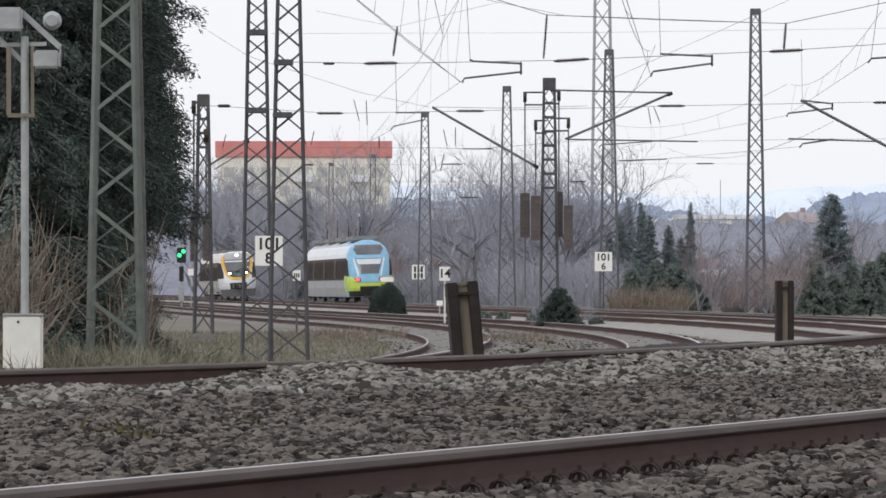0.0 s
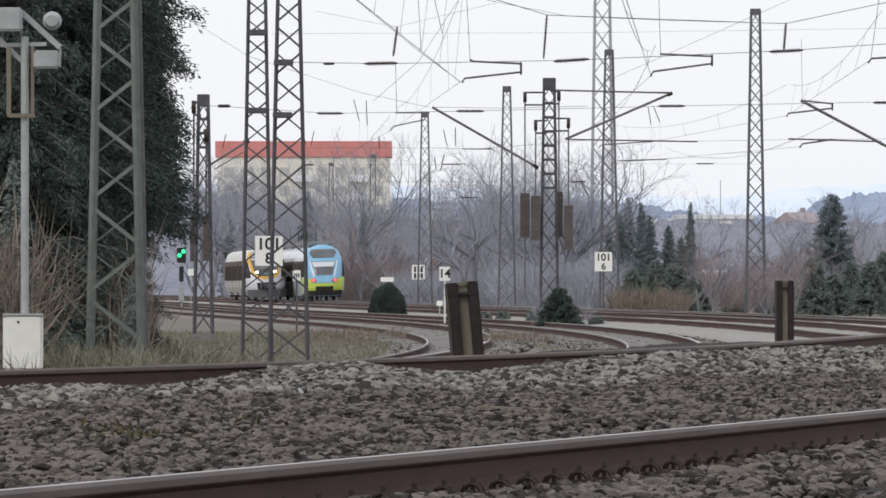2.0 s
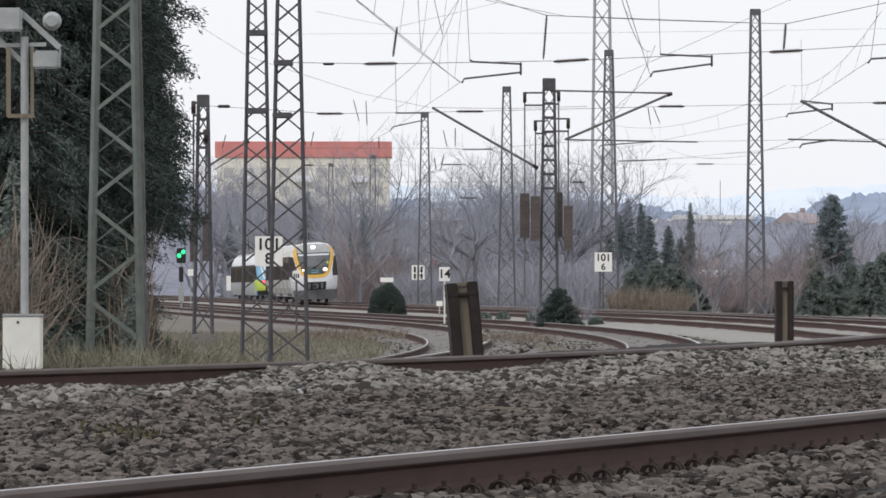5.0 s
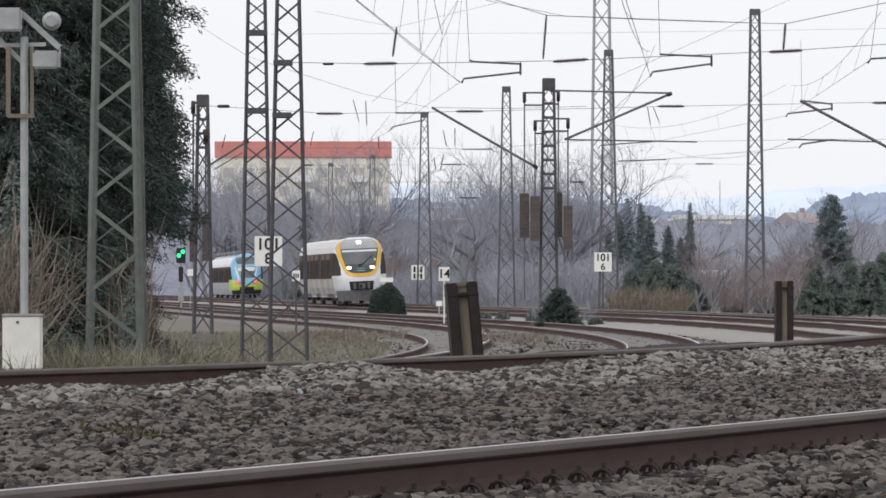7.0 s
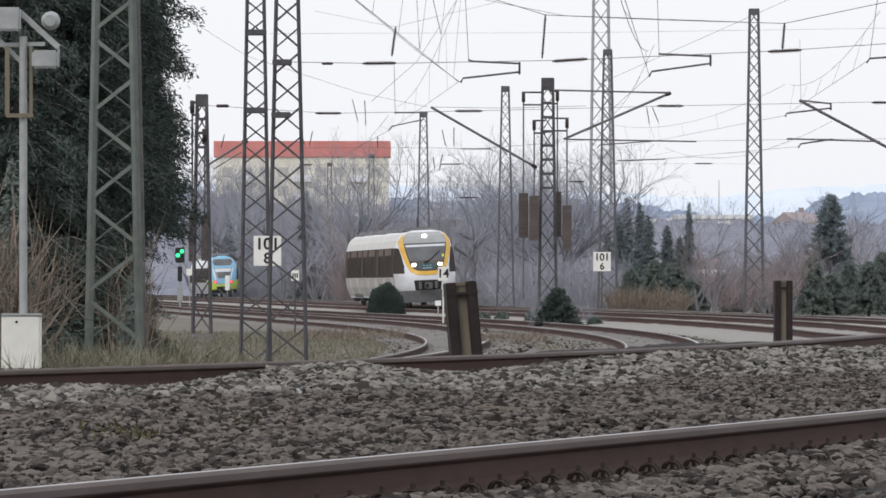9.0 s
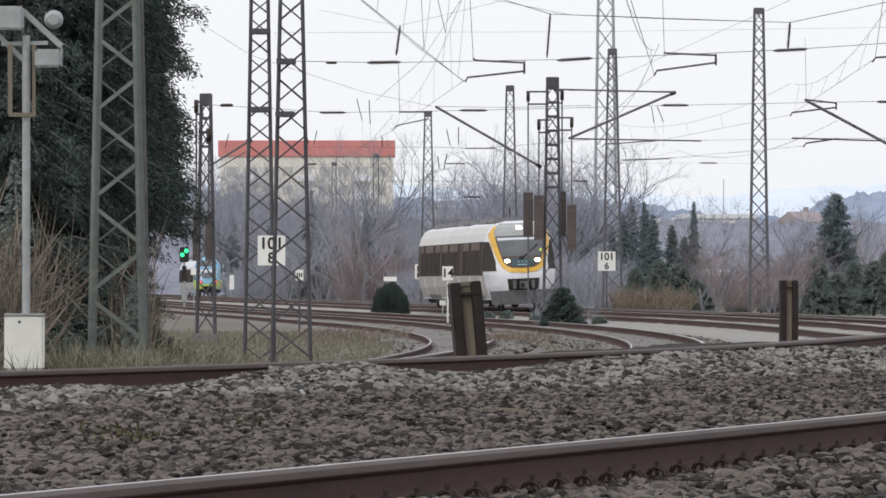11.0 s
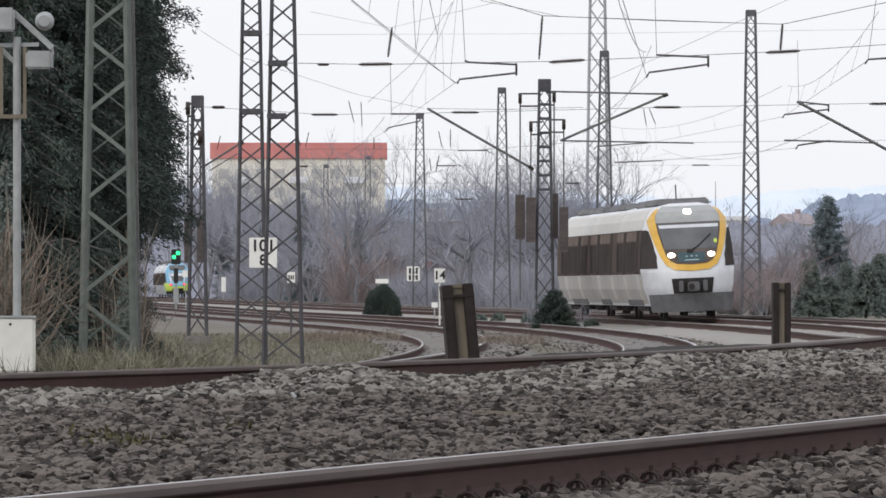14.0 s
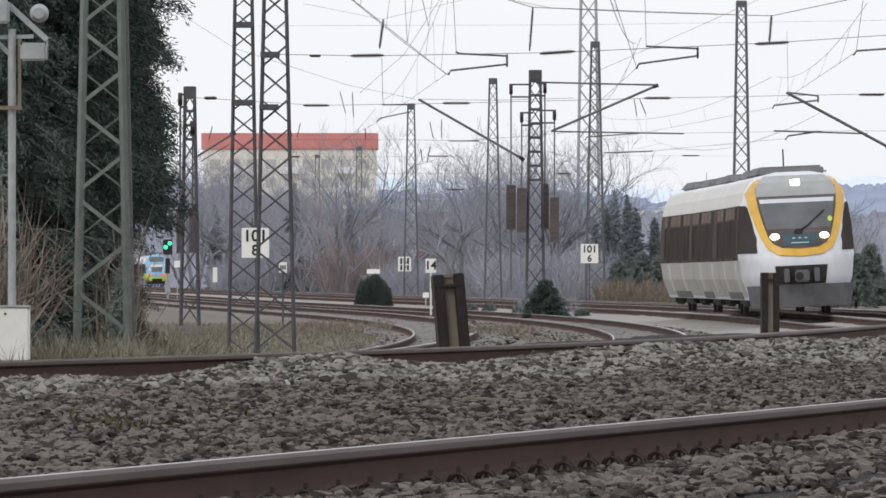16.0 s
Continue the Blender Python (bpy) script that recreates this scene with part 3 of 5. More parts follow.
def thicket(label, name, base, w, dp, h, n, material, seed, lean=0.25, r=0.008):
    """A stand of thin bare stems that fork once."""
    rng = np.random.default_rng(seed)
    b = np.stack([rng.uniform(-w, w, n), rng.uniform(-dp, dp, n), np.zeros(n)], 1)
    d = rng.normal(0, lean, (n, 3))
    d[:, 2] = rng.uniform(0.5, 1.0, n)
    t = b + d * h
    m = b + (t - b) * rng.uniform(0.3, 0.7, (n, 1))
    e = m + (d + rng.normal(0, 0.4, (n, 3))) * h * 0.4
    m2 = b + (t - b) * rng.uniform(0.4, 0.9, (n, 1))
    e2 = m2 + (d + rng.normal(0, 0.5, (n, 3))) * h * 0.3
    V1, F1 = blades(np.concatenate([b, m, m2]), np.concatenate([t, e, e2]), r, rng)
    ob = tagged(new(name, tri_mesh(name, V1, F1, material)), label, "undergrowth", "", "stuff")
    ob.location = base
    return ob


thicket("tangle of leafless brown shrub stems", "bare_shrub", (-7.05, 146.5, GZ), 0.85, 0.8, 2.9, 260, STRAW, 3, 0.17, 0.011)
thicket("tangle of leafless brown shrub stems", "bare_shrub", (-5.1, 156, GZ), 0.32, 1.2, 2.2, 90, STRAW, 4, 0.11, 0.010)
thicket("dry brown brush behind the tracks", "dry_brush", spot(1150, 556, 500), 2.0, 3, 1.4, 900, STRAW, 5, 0.3, 0.012)
thicket("brown undergrowth behind the tracks", "undergrowth", spot(1320, 552, 560), 4.5, 14, 2.3, 2600, REDTWIG, 6, 0.3, 0.014)
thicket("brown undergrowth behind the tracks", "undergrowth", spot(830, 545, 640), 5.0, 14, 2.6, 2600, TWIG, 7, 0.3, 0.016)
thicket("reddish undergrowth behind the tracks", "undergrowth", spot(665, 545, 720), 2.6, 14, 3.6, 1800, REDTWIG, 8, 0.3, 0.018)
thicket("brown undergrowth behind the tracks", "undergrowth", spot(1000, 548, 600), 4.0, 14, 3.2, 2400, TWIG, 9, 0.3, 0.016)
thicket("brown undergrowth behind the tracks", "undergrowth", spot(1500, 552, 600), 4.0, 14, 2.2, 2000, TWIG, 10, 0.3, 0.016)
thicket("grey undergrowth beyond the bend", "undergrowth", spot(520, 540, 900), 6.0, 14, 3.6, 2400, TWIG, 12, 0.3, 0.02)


def verge(name, n, x0, x1, y0, y1, h, seed, w=0.007, between=False):
    rng = np.random.default_rng(seed)
    b = np.stack([rng.uniform(x0, x1, n), rng.uniform(y0, y1, n), np.full(n, GZ)], 1)
    keep = np.array([p[0] < line1(min(max(p[1], 60), 1300)) - 1.7 for p in b])
    if between:
        keep = np.array([1.7 < p[0] - line1(p[1]) < 2.9 or 1.7 < p[0] - line2(p[1]) < 2.9 for p in b])
    clump = np.array([0.5 + noise.noise(Vector((p[0] * 1.1, p[1] * 0.5, 4))) for p in b])
    b, clump = b[keep], clump[keep]
    d = rng.normal(0, 0.45, (len(b), 3))
    d[:, 2] = rng.uniform(0.4, 1, len(b)) * np.clip(clump + 0.3, 0.15, 1.6)
    V, F = blades(b, b + d * h, w, rng)
    return tagged(new(name, tri_mesh(name, V, F, BLADE)), "dry straw-coloured and dull green winter grass", "grass", "", "stuff")


verge("grass", 42000, -10, 2, 118, 330, 0.22, 1)
low = verge("low_grass", 16000, -8, 9, 112, 300, 0.16, 5, 0.010, True)
verge("tall_grass", 3500, -8, -4, 138, 170, 0.85, 2, 0.009)

# ---- buildings and hills ----
# cream, red and pane colours are bleached, with the haze painted into them
RENDER_CREAM = mat("cream_facade", (0.74, 0.71, 0.62), (0.85, 0.82, 0.74), 0.5, 0.85, 0, 0)
RED_BAND = mat("red_attic_cladding", (0.62, 0.22, 0.20), (0.74, 0.32, 0.29), 0.4, 0.7, 0, 0)
WARE = mat("white_sheet_roof", (0.72, 0.73, 0.75), (0.85, 0.86, 0.88), 0.3, 0.6, 0, 0)
REDWALL = mat("dull_red_brick_wall", (0.22, 0.10, 0.085), (0.33, 0.16, 0.13), 0.8, 0.9, 0, 0)
PANE = mat("hazed_window_glass", (0.46, 0.45, 0.43), (0.58, 0.57, 0.54), 1, 0.4, 0, 0)
TILE = mat("red_brown_roof_tiles", (0.34, 0.29, 0.30), (0.42, 0.36, 0.365), 1, 0.9, 0, 0)
bd = 1500
b0, b1 = spot(384, 250, bd), spot(690, 250, bd)
block_w, block_h = b1.x - b0.x, b0.z + 1.0
flats = tagged(new("apartment_block"), "cream apartment block with a red attic storey", "building")
flats.location = ((b0.x + b1.x) / 2, bd + 7, -1.0)
part("wall", block((block_w, 13, block_h - 2.2), (0, 0, (block_h - 2.2) / 2)), RENDER_CREAM, flats)
part("attic_band", block((block_w + 0.6, 13.6, 2.5), (0, 0, block_h - 1.25), 0.05), RED_BAND, flats, "red clad attic storey")
pane_me = mesh_of(block((1.7, 0.15, 1.5)), "window", PANE)
balcony_me = mesh_of(block((3.0, 1.0, 1.0)), "balcony", WARE)
for s in range(7):
    for k in range(9):
        x = -block_w / 2 + 1.9 + k * (block_w - 3.8) / 8
        w = part("window", pane_me, None, flats)
        w.location = (x, -6.5, 2.2 + s * 2.9)
        if k % 3 == 1:
            w = part("balcony", balcony_me, None, flats)
            w.location = (x, -7.0, 1.2 + s * 2.9)


def house(label, u, v, d, w, dp, h, roof, wall, roofmat, flat=False, turn=0):
    ob = tagged(new("house" if not flat else "warehouse"), label, "building", "distant buildings")
    p = spot(u, v, d)
    ob.matrix_basis = Matrix.Translation((p.x, d, p.z - h - roof)) @ pose(0, 0, 0, 0, 0, turn)
    deep = max(p.z - h - roof + 1.2, 1)
    part("wall", block((w, dp, h + deep), (0, 0, (h - deep) / 2)), wall, ob)
    bm = bmesh.new()
    x, y = w / 2 + 0.4, dp / 2 + 0.4
    if flat:
        part("roof", block((w + 0.8, dp + 0.8, roof), (0, 0, h + roof / 2), 0.05), roofmat, ob)
    else:
        vs = [bm.verts.new(q) for q in ((-x, -y, h), (x, -y, h), (x, y, h), (-x, y, h), (-x, 0, h + roof), (x, 0, h + roof))]
        for q in ((0, 1, 5, 4), (2, 3, 4, 5), (0, 4, 3), (1, 2, 5), (3, 2, 1, 0)):
            bm.faces.new([vs[i] for i in q])
        part("roof", bm, roofmat, ob)
        part("chimney", block((0.7, 0.7, 1.6), (w * 0.2, 0.6, h + roof)), TILE, ob)
    for k in range(0 if flat else max(2, int(w / 3))):
        wn_ = part("window", pane_me, None, ob)
        wn_.location = (-w / 2 + 1.6 + k * 3.0, -dp / 2, h - 1.6)
    return ob


house("red brick shed with a white sheet roof", 795, 386, 1150, 4.2, 12, 2.6, 0.25, REDWALL, WARE, True)
house("white flat-roofed storage building", 776, 366, 1180, 3.0, 8, 1.6, 0.2, WARE, WARE, True)
house("long warehouse with a white sheet roof", 1262, 381, 1500, 11.5, 20, 3.0, 0.7, WARE, WARE, True)
house("long warehouse with a white sheet roof", 1180, 388, 1520, 5.5, 20, 2.6, 0.5, WARE, WARE, True)
house("distant house with a tiled roof", 1415, 376, 1650, 5, 8, 3, 1.8, RENDER_CREAM, TILE, turn=30)
house("small white garden house", 1262, 478, 700, 1.2, 2, 0.7, 0.5, RENDER_CREAM, WARE, turn=10)
mastbase = spot(1275, 350, 2200)
part_tower = tagged(new("radio_mast"), "thin distant radio mast on the hill", "mast")
part_tower.location = mastbase
part("pole", tube(bmesh.new(), [(0, 0, -mastbase.z - 1), (0, 0, 4)], 0.25, 6, 0.08), PALESTEEL, part_tower)

# aerial haze is painted in: bluer, paler and self-lit the farther the ridge
HILLNEAR = mat("hazed_wood_edge", (0.17, 0.18, 0.22), (0.27, 0.275, 0.325), 1.2, 0.95, 0, 0, glow=0.12)
HILLMID = mat("hazed_slope_far", (0.19, 0.235, 0.32), (0.28, 0.325, 0.42), 0.12, 0.95, 0, 0, glow=0.25)
HILLFAR = mat("hazed_ridge_far", (0.48, 0.54, 0.62), (0.57, 0.62, 0.69), 0.05, 0.95, 0, 0, glow=0.4)


def ridge(name, label, d, tops, material, rough, fine, seed, depth=120):
    """A wooded ridge: a lumpy skyline over a slope that falls to the ground on both sides."""
    u = [t[0] for t in tops]
    h = [t[1] for t in tops]
    vs, fs, n = [], [], 900
    for i in range(n):
        q = u[0] + (u[-1] - u[0]) * i / (n - 1)
        p = spot(q, float(np.interp(q, u, h)), d)
        k = rough * (noise.noise((q * 0.03, seed, 0)) + 0.6 * noise.noise((q * 0.11, seed, 2))) + fine * noise.noise((q * 0.45, seed, 1))
        z = p.z + k * d / 17000
        for dy, zz in ((-depth, -1.2), (-depth * 0.45, -1 + (p.z + 1) * 0.62), (-depth * 0.1, p.z * 0.9), (0, z), (depth, -1.2)):
            vs.append((p.x, d + dy, zz))
    for i in range(n - 1):
        for k in range(4):
            a = i * 5 + k
            fs.append((a, a + 5, a + 6, a + 1))
    return tagged(new(name, raw(name, vs, fs, material)), label, "hill", "", "structure")


ridge("backdrop_wood", "band of leafless wood with haze in its colour", 1260, [(-500, 380), (300, 350), (420, 345), (560, 380), (700, 385), (800, 392), (880, 365), (980, 350), (1080, 380), (1180, 391), (1300, 392), (1450, 398), (1568, 392), (2400, 380)], HILLNEAR, 16, 9, 1, 60)
ridge("backdrop_slope", "far wooded slope tinted with haze", 1800, [(-900, 330), (300, 335), (690, 350), (800, 358), (1000, 352), (1150, 365), (1250, 380), (1400, 385), (1460, 352), (1568, 340), (2600, 330)], HILLMID, 9, 6, 2)
ridge("backdrop_ridge", "wooded ridge on the horizon, painted pale blue for haze", 3300, [(-1500, 330), (680, 326), (760, 332), (900, 336), (1100, 342), (1250, 352), (1340, 342), (1420, 332), (1500, 330), (1568, 326), (3200, 320)], HILLFAR, 4, 3, 3, 300)

# ---- signs, posts and boxes ----
def lettering(text, size, material, name="lettering"):
    cu = bpy.data.curves.new("text", "FONT")
    cu.body, cu.size, cu.align_x, cu.align_y, cu.extrude = text, size, "CENTER", "CENTER", 0.004
    cu.offset = size * 0.022
    tmp = bpy.data.objects.new("text", cu)
    me = bpy.data.meshes.new_from_object(tmp)
    bpy.data.objects.remove(tmp)
    me.materials.clear()
    me.materials.append(material)
    return me


def sign(label, u, v, d, w, h, rows, post=None, postmat=None, cat="sign", frame_w=0.0):
    """A white board that faces the camera's way, with black figures; post: the height of its pole."""
    ob = tagged(new("track_sign"), label, cat, "trackside signs")
    p = spot(u, v, d)
    w, h = w * d / 17000, h * d / 17000
    ob.location = p
    part("board", block((w, 0.02, h), (0, 0, 0), 0.006), SIGNWHITE, ob)
    for text, z, size in rows:
        if text:
            t = part("figures", lettering(text, size * h, SIGNBLACK), None, ob, "black figures")
            t.matrix_basis = pose(0, -0.014, z * h, 90, 0, 0)
        else:
            for s in (-1, 0, 1):
                part("bar", block((w * 0.16, 0.008, h * size), (s * w * 0.26, -0.013, z * h)), SIGNBLACK, ob)
    if post:
        part("post", tube(bmesh.new(), [(0, 0.035, -post), (0, 0.035, h * 0.4)], 0.032, 8), postmat or GREYPAINT, ob)
    return ob


sign("white kilometre board with black figures on the mast", 476, 444.5, 205.62, 49, 53, (("101", 0.22, 0.54), ("8", -0.26, 0.5)))
sign("white kilometre board with black figures on a thin post", 1068, 463.5, 445, 31, 34, (("101", 0.22, 0.52), ("6", -0.26, 0.48)), 2.75, MASTSTEEL)
sign("white speed board with black figures on a pale post", 787, 485, 340, 19, 25, (("14", 0, 0.85),), 1.75, WHITEBOX)
sign("white board with dark bars on a post", 740.5, 482, 575, 23, 26, (("", 0.2, 0.4), ("", -0.25, 0.35)), 2.3, MASTSTEEL)
sign("small white board on a post", 525, 488, 300, 14, 19, (("", 0, 0.4),), 1.9, MASTSTEEL)
sign("small white board on a post", 338, 482, 640, 11, 12, (), 2.3, GREYPAINT)
sign("small white trackside marker", 405, 501, 880, 8, 26, (), 2.0, GREYPAINT)
sign("small white trackside marker", 778, 537, 420, 11, 9, (), 0.6, GREYPAINT)

GREENLAMP = mat("lit_green_signal_lamp", (0.02, 0.85, 0.25), (0.05, 0.95, 0.32), 1, 0.4, 0, 0, glow=1.6)
sg = tagged(new("railway_signal"), "railway signal showing two green lights", "signal")
sg.location = spot(321, 541, 640)
part("post", tube(bmesh.new(), [(0, 0.2, -0.3), (0, 0.2, 3.2)], 0.07, 8), GREYPAINT, sg)
part("head", block((0.62, 0.14, 1.0), (0, 0.1, 3.35), 0.05), SIGNBLACK, sg, "black signal head")
part("lower_plate", block((0.3, 0.1, 1.0), (0, 0.1, 2.1), 0.03), SIGNBLACK, sg, "dark plate")
part("foot_lamp", block((0.36, 0.2, 1.0), (0, 0.1, 0.75), 0.03), GREYPAINT, sg, "pale lower cabinet")
for dx, dz in ((-0.13, 3.34), (0.14, 3.60)):
    bm = bmesh.new()
    bmesh.ops.create_cone(bm, cap_ends=True, segments=14, radius1=0.14, radius2=0.12, depth=0.06, matrix=Matrix.Translation((dx, 0.0, dz)) @ pose(0, 0, 0, 90, 0, 0))
    part("green_lamp", bm, GREENLAMP, sg, "lit green lamp")


def stump(u, v0, v1, d, w, tilt, label):
    """An old steel post: two dark flanges, a pale web and a strap."""
    a, b = spot(u, v1, d), spot(u, v0, d)
    h, w = b.z - a.z, w * d / 17000
    ob = tagged(new("old_steel_post"), label, "post", "old posts between the tracks")
    ob.matrix_basis = Matrix.Translation((a.x, a.y, a.z)) @ pose(0, 0, 0, 0, tilt, 6)
    for s in (-1, 1):
        part("flange", block((w * 0.34, w * 0.9, h + 0.4), (s * w * 0.33, 0, h / 2 - 0.2), 0.012), POSTBROWN, ob, "dark tarred flange")
    part("web", block((w * 0.36, w * 0.5, h + 0.36), (0, 0.0, h / 2 - 0.22), 0.006), POSTPALE, ob, "pale weathered web")
    part("strap", block((w * 1.02, w * 0.95, h * 0.035), (0, 0, h * 0.86), 0.005), POSTBROWN, ob, "dark strap")
    part("cap", block((w * 0.40, w * 0.6, h * 0.05), (0, 0, h * 0.975), 0.008), POSTPALE, ob)
    return ob


stump(829, 499, 648, 105, 55, -5.2, "dark leaning steel post with a pale web")
stump(1388, 497, 588, 170, 31, 0, "short dark upright steel post with a pale web")

# equipment pole by the conifers
ed = 140
pole = tagged(new("equipment_pole"), "grey pole with speaker boxes, lamp and white cabinet", "pole")
pole.location = spot(44, 660, ed)
k_ = ed / 17000


def e_at(u, v):
    return Vector(((u - 44) * k_, 0, (660 - v) * k_))


def e_box(name, u0, v0, u1, v1, depth, material, y=0.0, label="", bevel=0.012, parent=None):
    a, b = e_at(u0, v1), e_at(u1, v0)
    return part(name, block((b.x - a.x, depth, b.z - a.z), ((a.x + b.x) / 2, y, (a.z + b.z) / 2), bevel), material, parent or pole, label)


part("shaft", tube(bmesh.new(), [e_at(44, 670), e_at(44, 65)], 7 * k_, 12), GREYPAINT, pole, "pale grey steel shaft")
box_ = e_box("cabinet", 7, 557, 77, 655, 0.3, WHITEBOX, -0.2, "cream white cabinet", 0.03)
e_box("cabinet_roof", 6, 555, 78, 560, 0.34, GREYPAINT, -0.2, parent=box_)
part("lock", tube(bmesh.new(), [e_at(34, 570) + Vector((0, -0.36, 0)), e_at(34, 570) + Vector((0, -0.33, 0))], 0.02, 8), SIGNBLACK, box_)
e_box("speaker_box", -14, 14, 40, 56, 0.3, GREYPAINT, -0.1, "grey loudspeaker box", 0.03)
e_box("speaker_box", 60, 90, 106, 122, 0.3, GREYPAINT, -0.1, "grey loudspeaker box", 0.03)
for u in (8, 26, 72, 92):
    e_box("mount_foot", u, 56 if u < 50 else 121, u + 9, 60 if u < 50 else 125, 0.1, MASTSTEEL, -0.1, bevel=0)
bm = bmesh.new()
bmesh.ops.create_cone(bm, cap_ends=True, segments=20, radius1=17 * k_, radius2=10 * k_, depth=0.22, matrix=Matrix.Translation(e_at(92, 37)) @ pose(0, 0, 0, 90, 0, 0))
part("lamp_bowl", bm, GREYPAINT, pole, "round grey lamp bowl")
for a, b, w in (((38, 22), (106, 84), 10), ((-20, 50), (40, 110), 8), ((0, 80), (82, 78), 7), ((106, 84), (106, 120), 4)):
    part("bracket", beam(bmesh.new(), e_at(*a) + Vector((0, 0.06, 0)), e_at(*b) + Vector((0, 0.06, 0)), w * k_), GREYPAINT, pole)
for a, b, w in (((16, 82), (16, 205), 8), ((58, 82), (58, 203), 6), ((14, 205), (62, 205), 7)):
    part("guard_frame", beam(bmesh.new(), e_at(*a) + Vector((0, -0.08, 0)), e_at(*b) + Vector((0, -0.08, 0)), w * k_), POSTPALE, pole, "weathered guard frame")

# ---- tension weights and arms on masts ----
def tension_set(u, v0, v1, d, w, label, wheel=None, reach=None, rod_end=None):
    ob = tagged(new("tension_weight"), label, "weight", "overhead line tension weights")
    p = spot(u, v1, d)
    ob.location = p
    k = d / 17000
    n = 12
    h = (v1 - v0) * k / n
    for i in range(n):
        part("weight_plate", block((w * k, w * k, h * 0.985), (0, 0, (i + 0.5) * h), 0.006), WEIGHT, ob)
    top = (v1 - (wheel or v0 - 30)) * k
    part("rod", tube(bmesh.new(), [(0, 0, -((rod_end or v1) - v1) * k), (0, 0, top)], 0.025, 6), WIRE, ob)
    if wheel:
        bm = bmesh.new()
        bmesh.ops.create_cone(bm, cap_ends=True, segments=14, radius1=0.19, radius2=0.19, depth=0.12, matrix=Matrix.Translation((0, 0, top)) @ pose(0, 0, 0, 0, 90, 0))
        part("wheel", bm, INSUL, ob, "dark tension wheel")
        for dv in (-8, 14):
            part("bracket", beam(bmesh.new(), (0, 0, top - dv * k), ((reach - u) * k, 0, top - dv * k), 0.06), MASTSTEEL, ob)
    return ob


MD = 335
tension_set(929, 342, 421, MD, 17, "stack of rusty tension weights on a rod", 172, 965, 530)
tension_set(948, 347, 426, MD - 0.6, 17, "stack of rusty tension weights on a rod", 222, 968)
tension_set(989, 340, 420, MD + 0.25, 14, "stack of rusty tension weights on a rod", 170, 975)
tension_set(1006, 364, 443, MD - 0.6, 16, "stack of rusty tension weights on a rod", 218, 975)
tension_set(343, 384, 463, 270, 13, "stack of rusty tension weights beside the mast", 190, 356)
tension_set(365, 382, 462, 269.9, 12, "stack of rusty tension weights beside the mast", 240, 360)

# ---- overhead line ----
def wire(label, pts, r=0.012, name="overhead_wire"):
    ob = tagged(new(name, mesh_of(tube(bmesh.new(), pts, r * (0.65 if name != "registration_arm" else 1), 5), name, WIRE)), label, "wire", "overhead wires")
    return ob


def insulator(a, b, r=0.06):
    """A ribbed insulator on a rod between two places."""
    bm = bmesh.new()
    a, b = Vector(a), Vector(b)
    tube(bm, [a, b], r * 0.42, 6)
    for i in range(11):
        q = a.lerp(b, 0.12 + 0.76 * i / 10)
        e = (b - a).normalized() * r * 0.22
        tube(bm, [q - e, q + e], r * 0.72, 8)
    return tagged(new("insulator", mesh_of(bm, "insulator", INSUL)), "dark ribbed insulator on a wire", "insulator", "insulators")


def span(label, pts, d, r=0.014):
    return wire(label, [spot(u, v, d) for u, v in pts], r)


def ins(u0, v0, u1, v1, d, r=0.06):
    return insulator(spot(u0, v0, d), spot(u1, v1, d), r)


D1, D2, D3, D4 = 200, 300, 420, 560
# head spans of the first support
span("thin cross-span wire between the masts", [(500, 110), (675, 113), (1010, 107), (1390, 90), (1600, 76)], D1, 0.011)
ins(645, 113, 703, 112, D1)
ins(980, 109, 1042, 105, D1)
ins(1362, 92, 1421, 89, D1)
ins(572, 113, 592, 113, D1, 0.04)
span("upper cross-span cable between masts", [(860, -6), (968, 27), (1180, 36), (1391, 42), (1600, -2)], D1, 0.012)
for a, b in (((703, 48), (696, 100)), ((968, 26), (962, 104)), ((1391, 41), (1387, 90))):
    ins(*a, *b, D1, 0.045)
span("upper cross-span cable between masts", [(880, 5), (700, 48), (560, 20)], D1, 0.005)
# second and third supports
span("thin cross-span wire between the masts", [(366, 187), (585, 201), (830, 197), (1190, 188), (1600, 180)], D2, 0.012)
for u0, u1, v in ((385, 408, 188), (561, 607, 201), (808, 856, 197), (1165, 1212, 188), (1545, 1590, 182)):
    ins(u0, v, u1, v, D2, 0.07)
span("thin cross-span wire between the masts", [(480, 60), (1060, 58), (1600, 50)], D2, 0.006)
span("thin cross-span wire between the masts", [(530, 262), (760, 262), (845, 264), (1060, 247), (1240, 250), (1437, 247), (1600, 246)], D3, 0.012)
for u0, u1, v in ((818, 872, 264), (1395, 1480, 247), (782, 818, 291), (1232, 1263, 290), (540, 555, 292), (815, 845, 350)):
    ins(u0, v, u1, v, D3, 0.055)
ins(1010, 322, 1035, 322, D4, 0.07)
span("thin cross-span wire between the masts", [(690, 352), (830, 350), (1000, 346)], D3, 0.008)
span("thin cross-span wire between the masts", [(530, 293), (800, 291), (1248, 290), (1340, 291)], D3, 0.006)
span("thin cross-span wire between the masts", [(680, 322), (1010, 322), (1060, 324)], D4, 0.012)
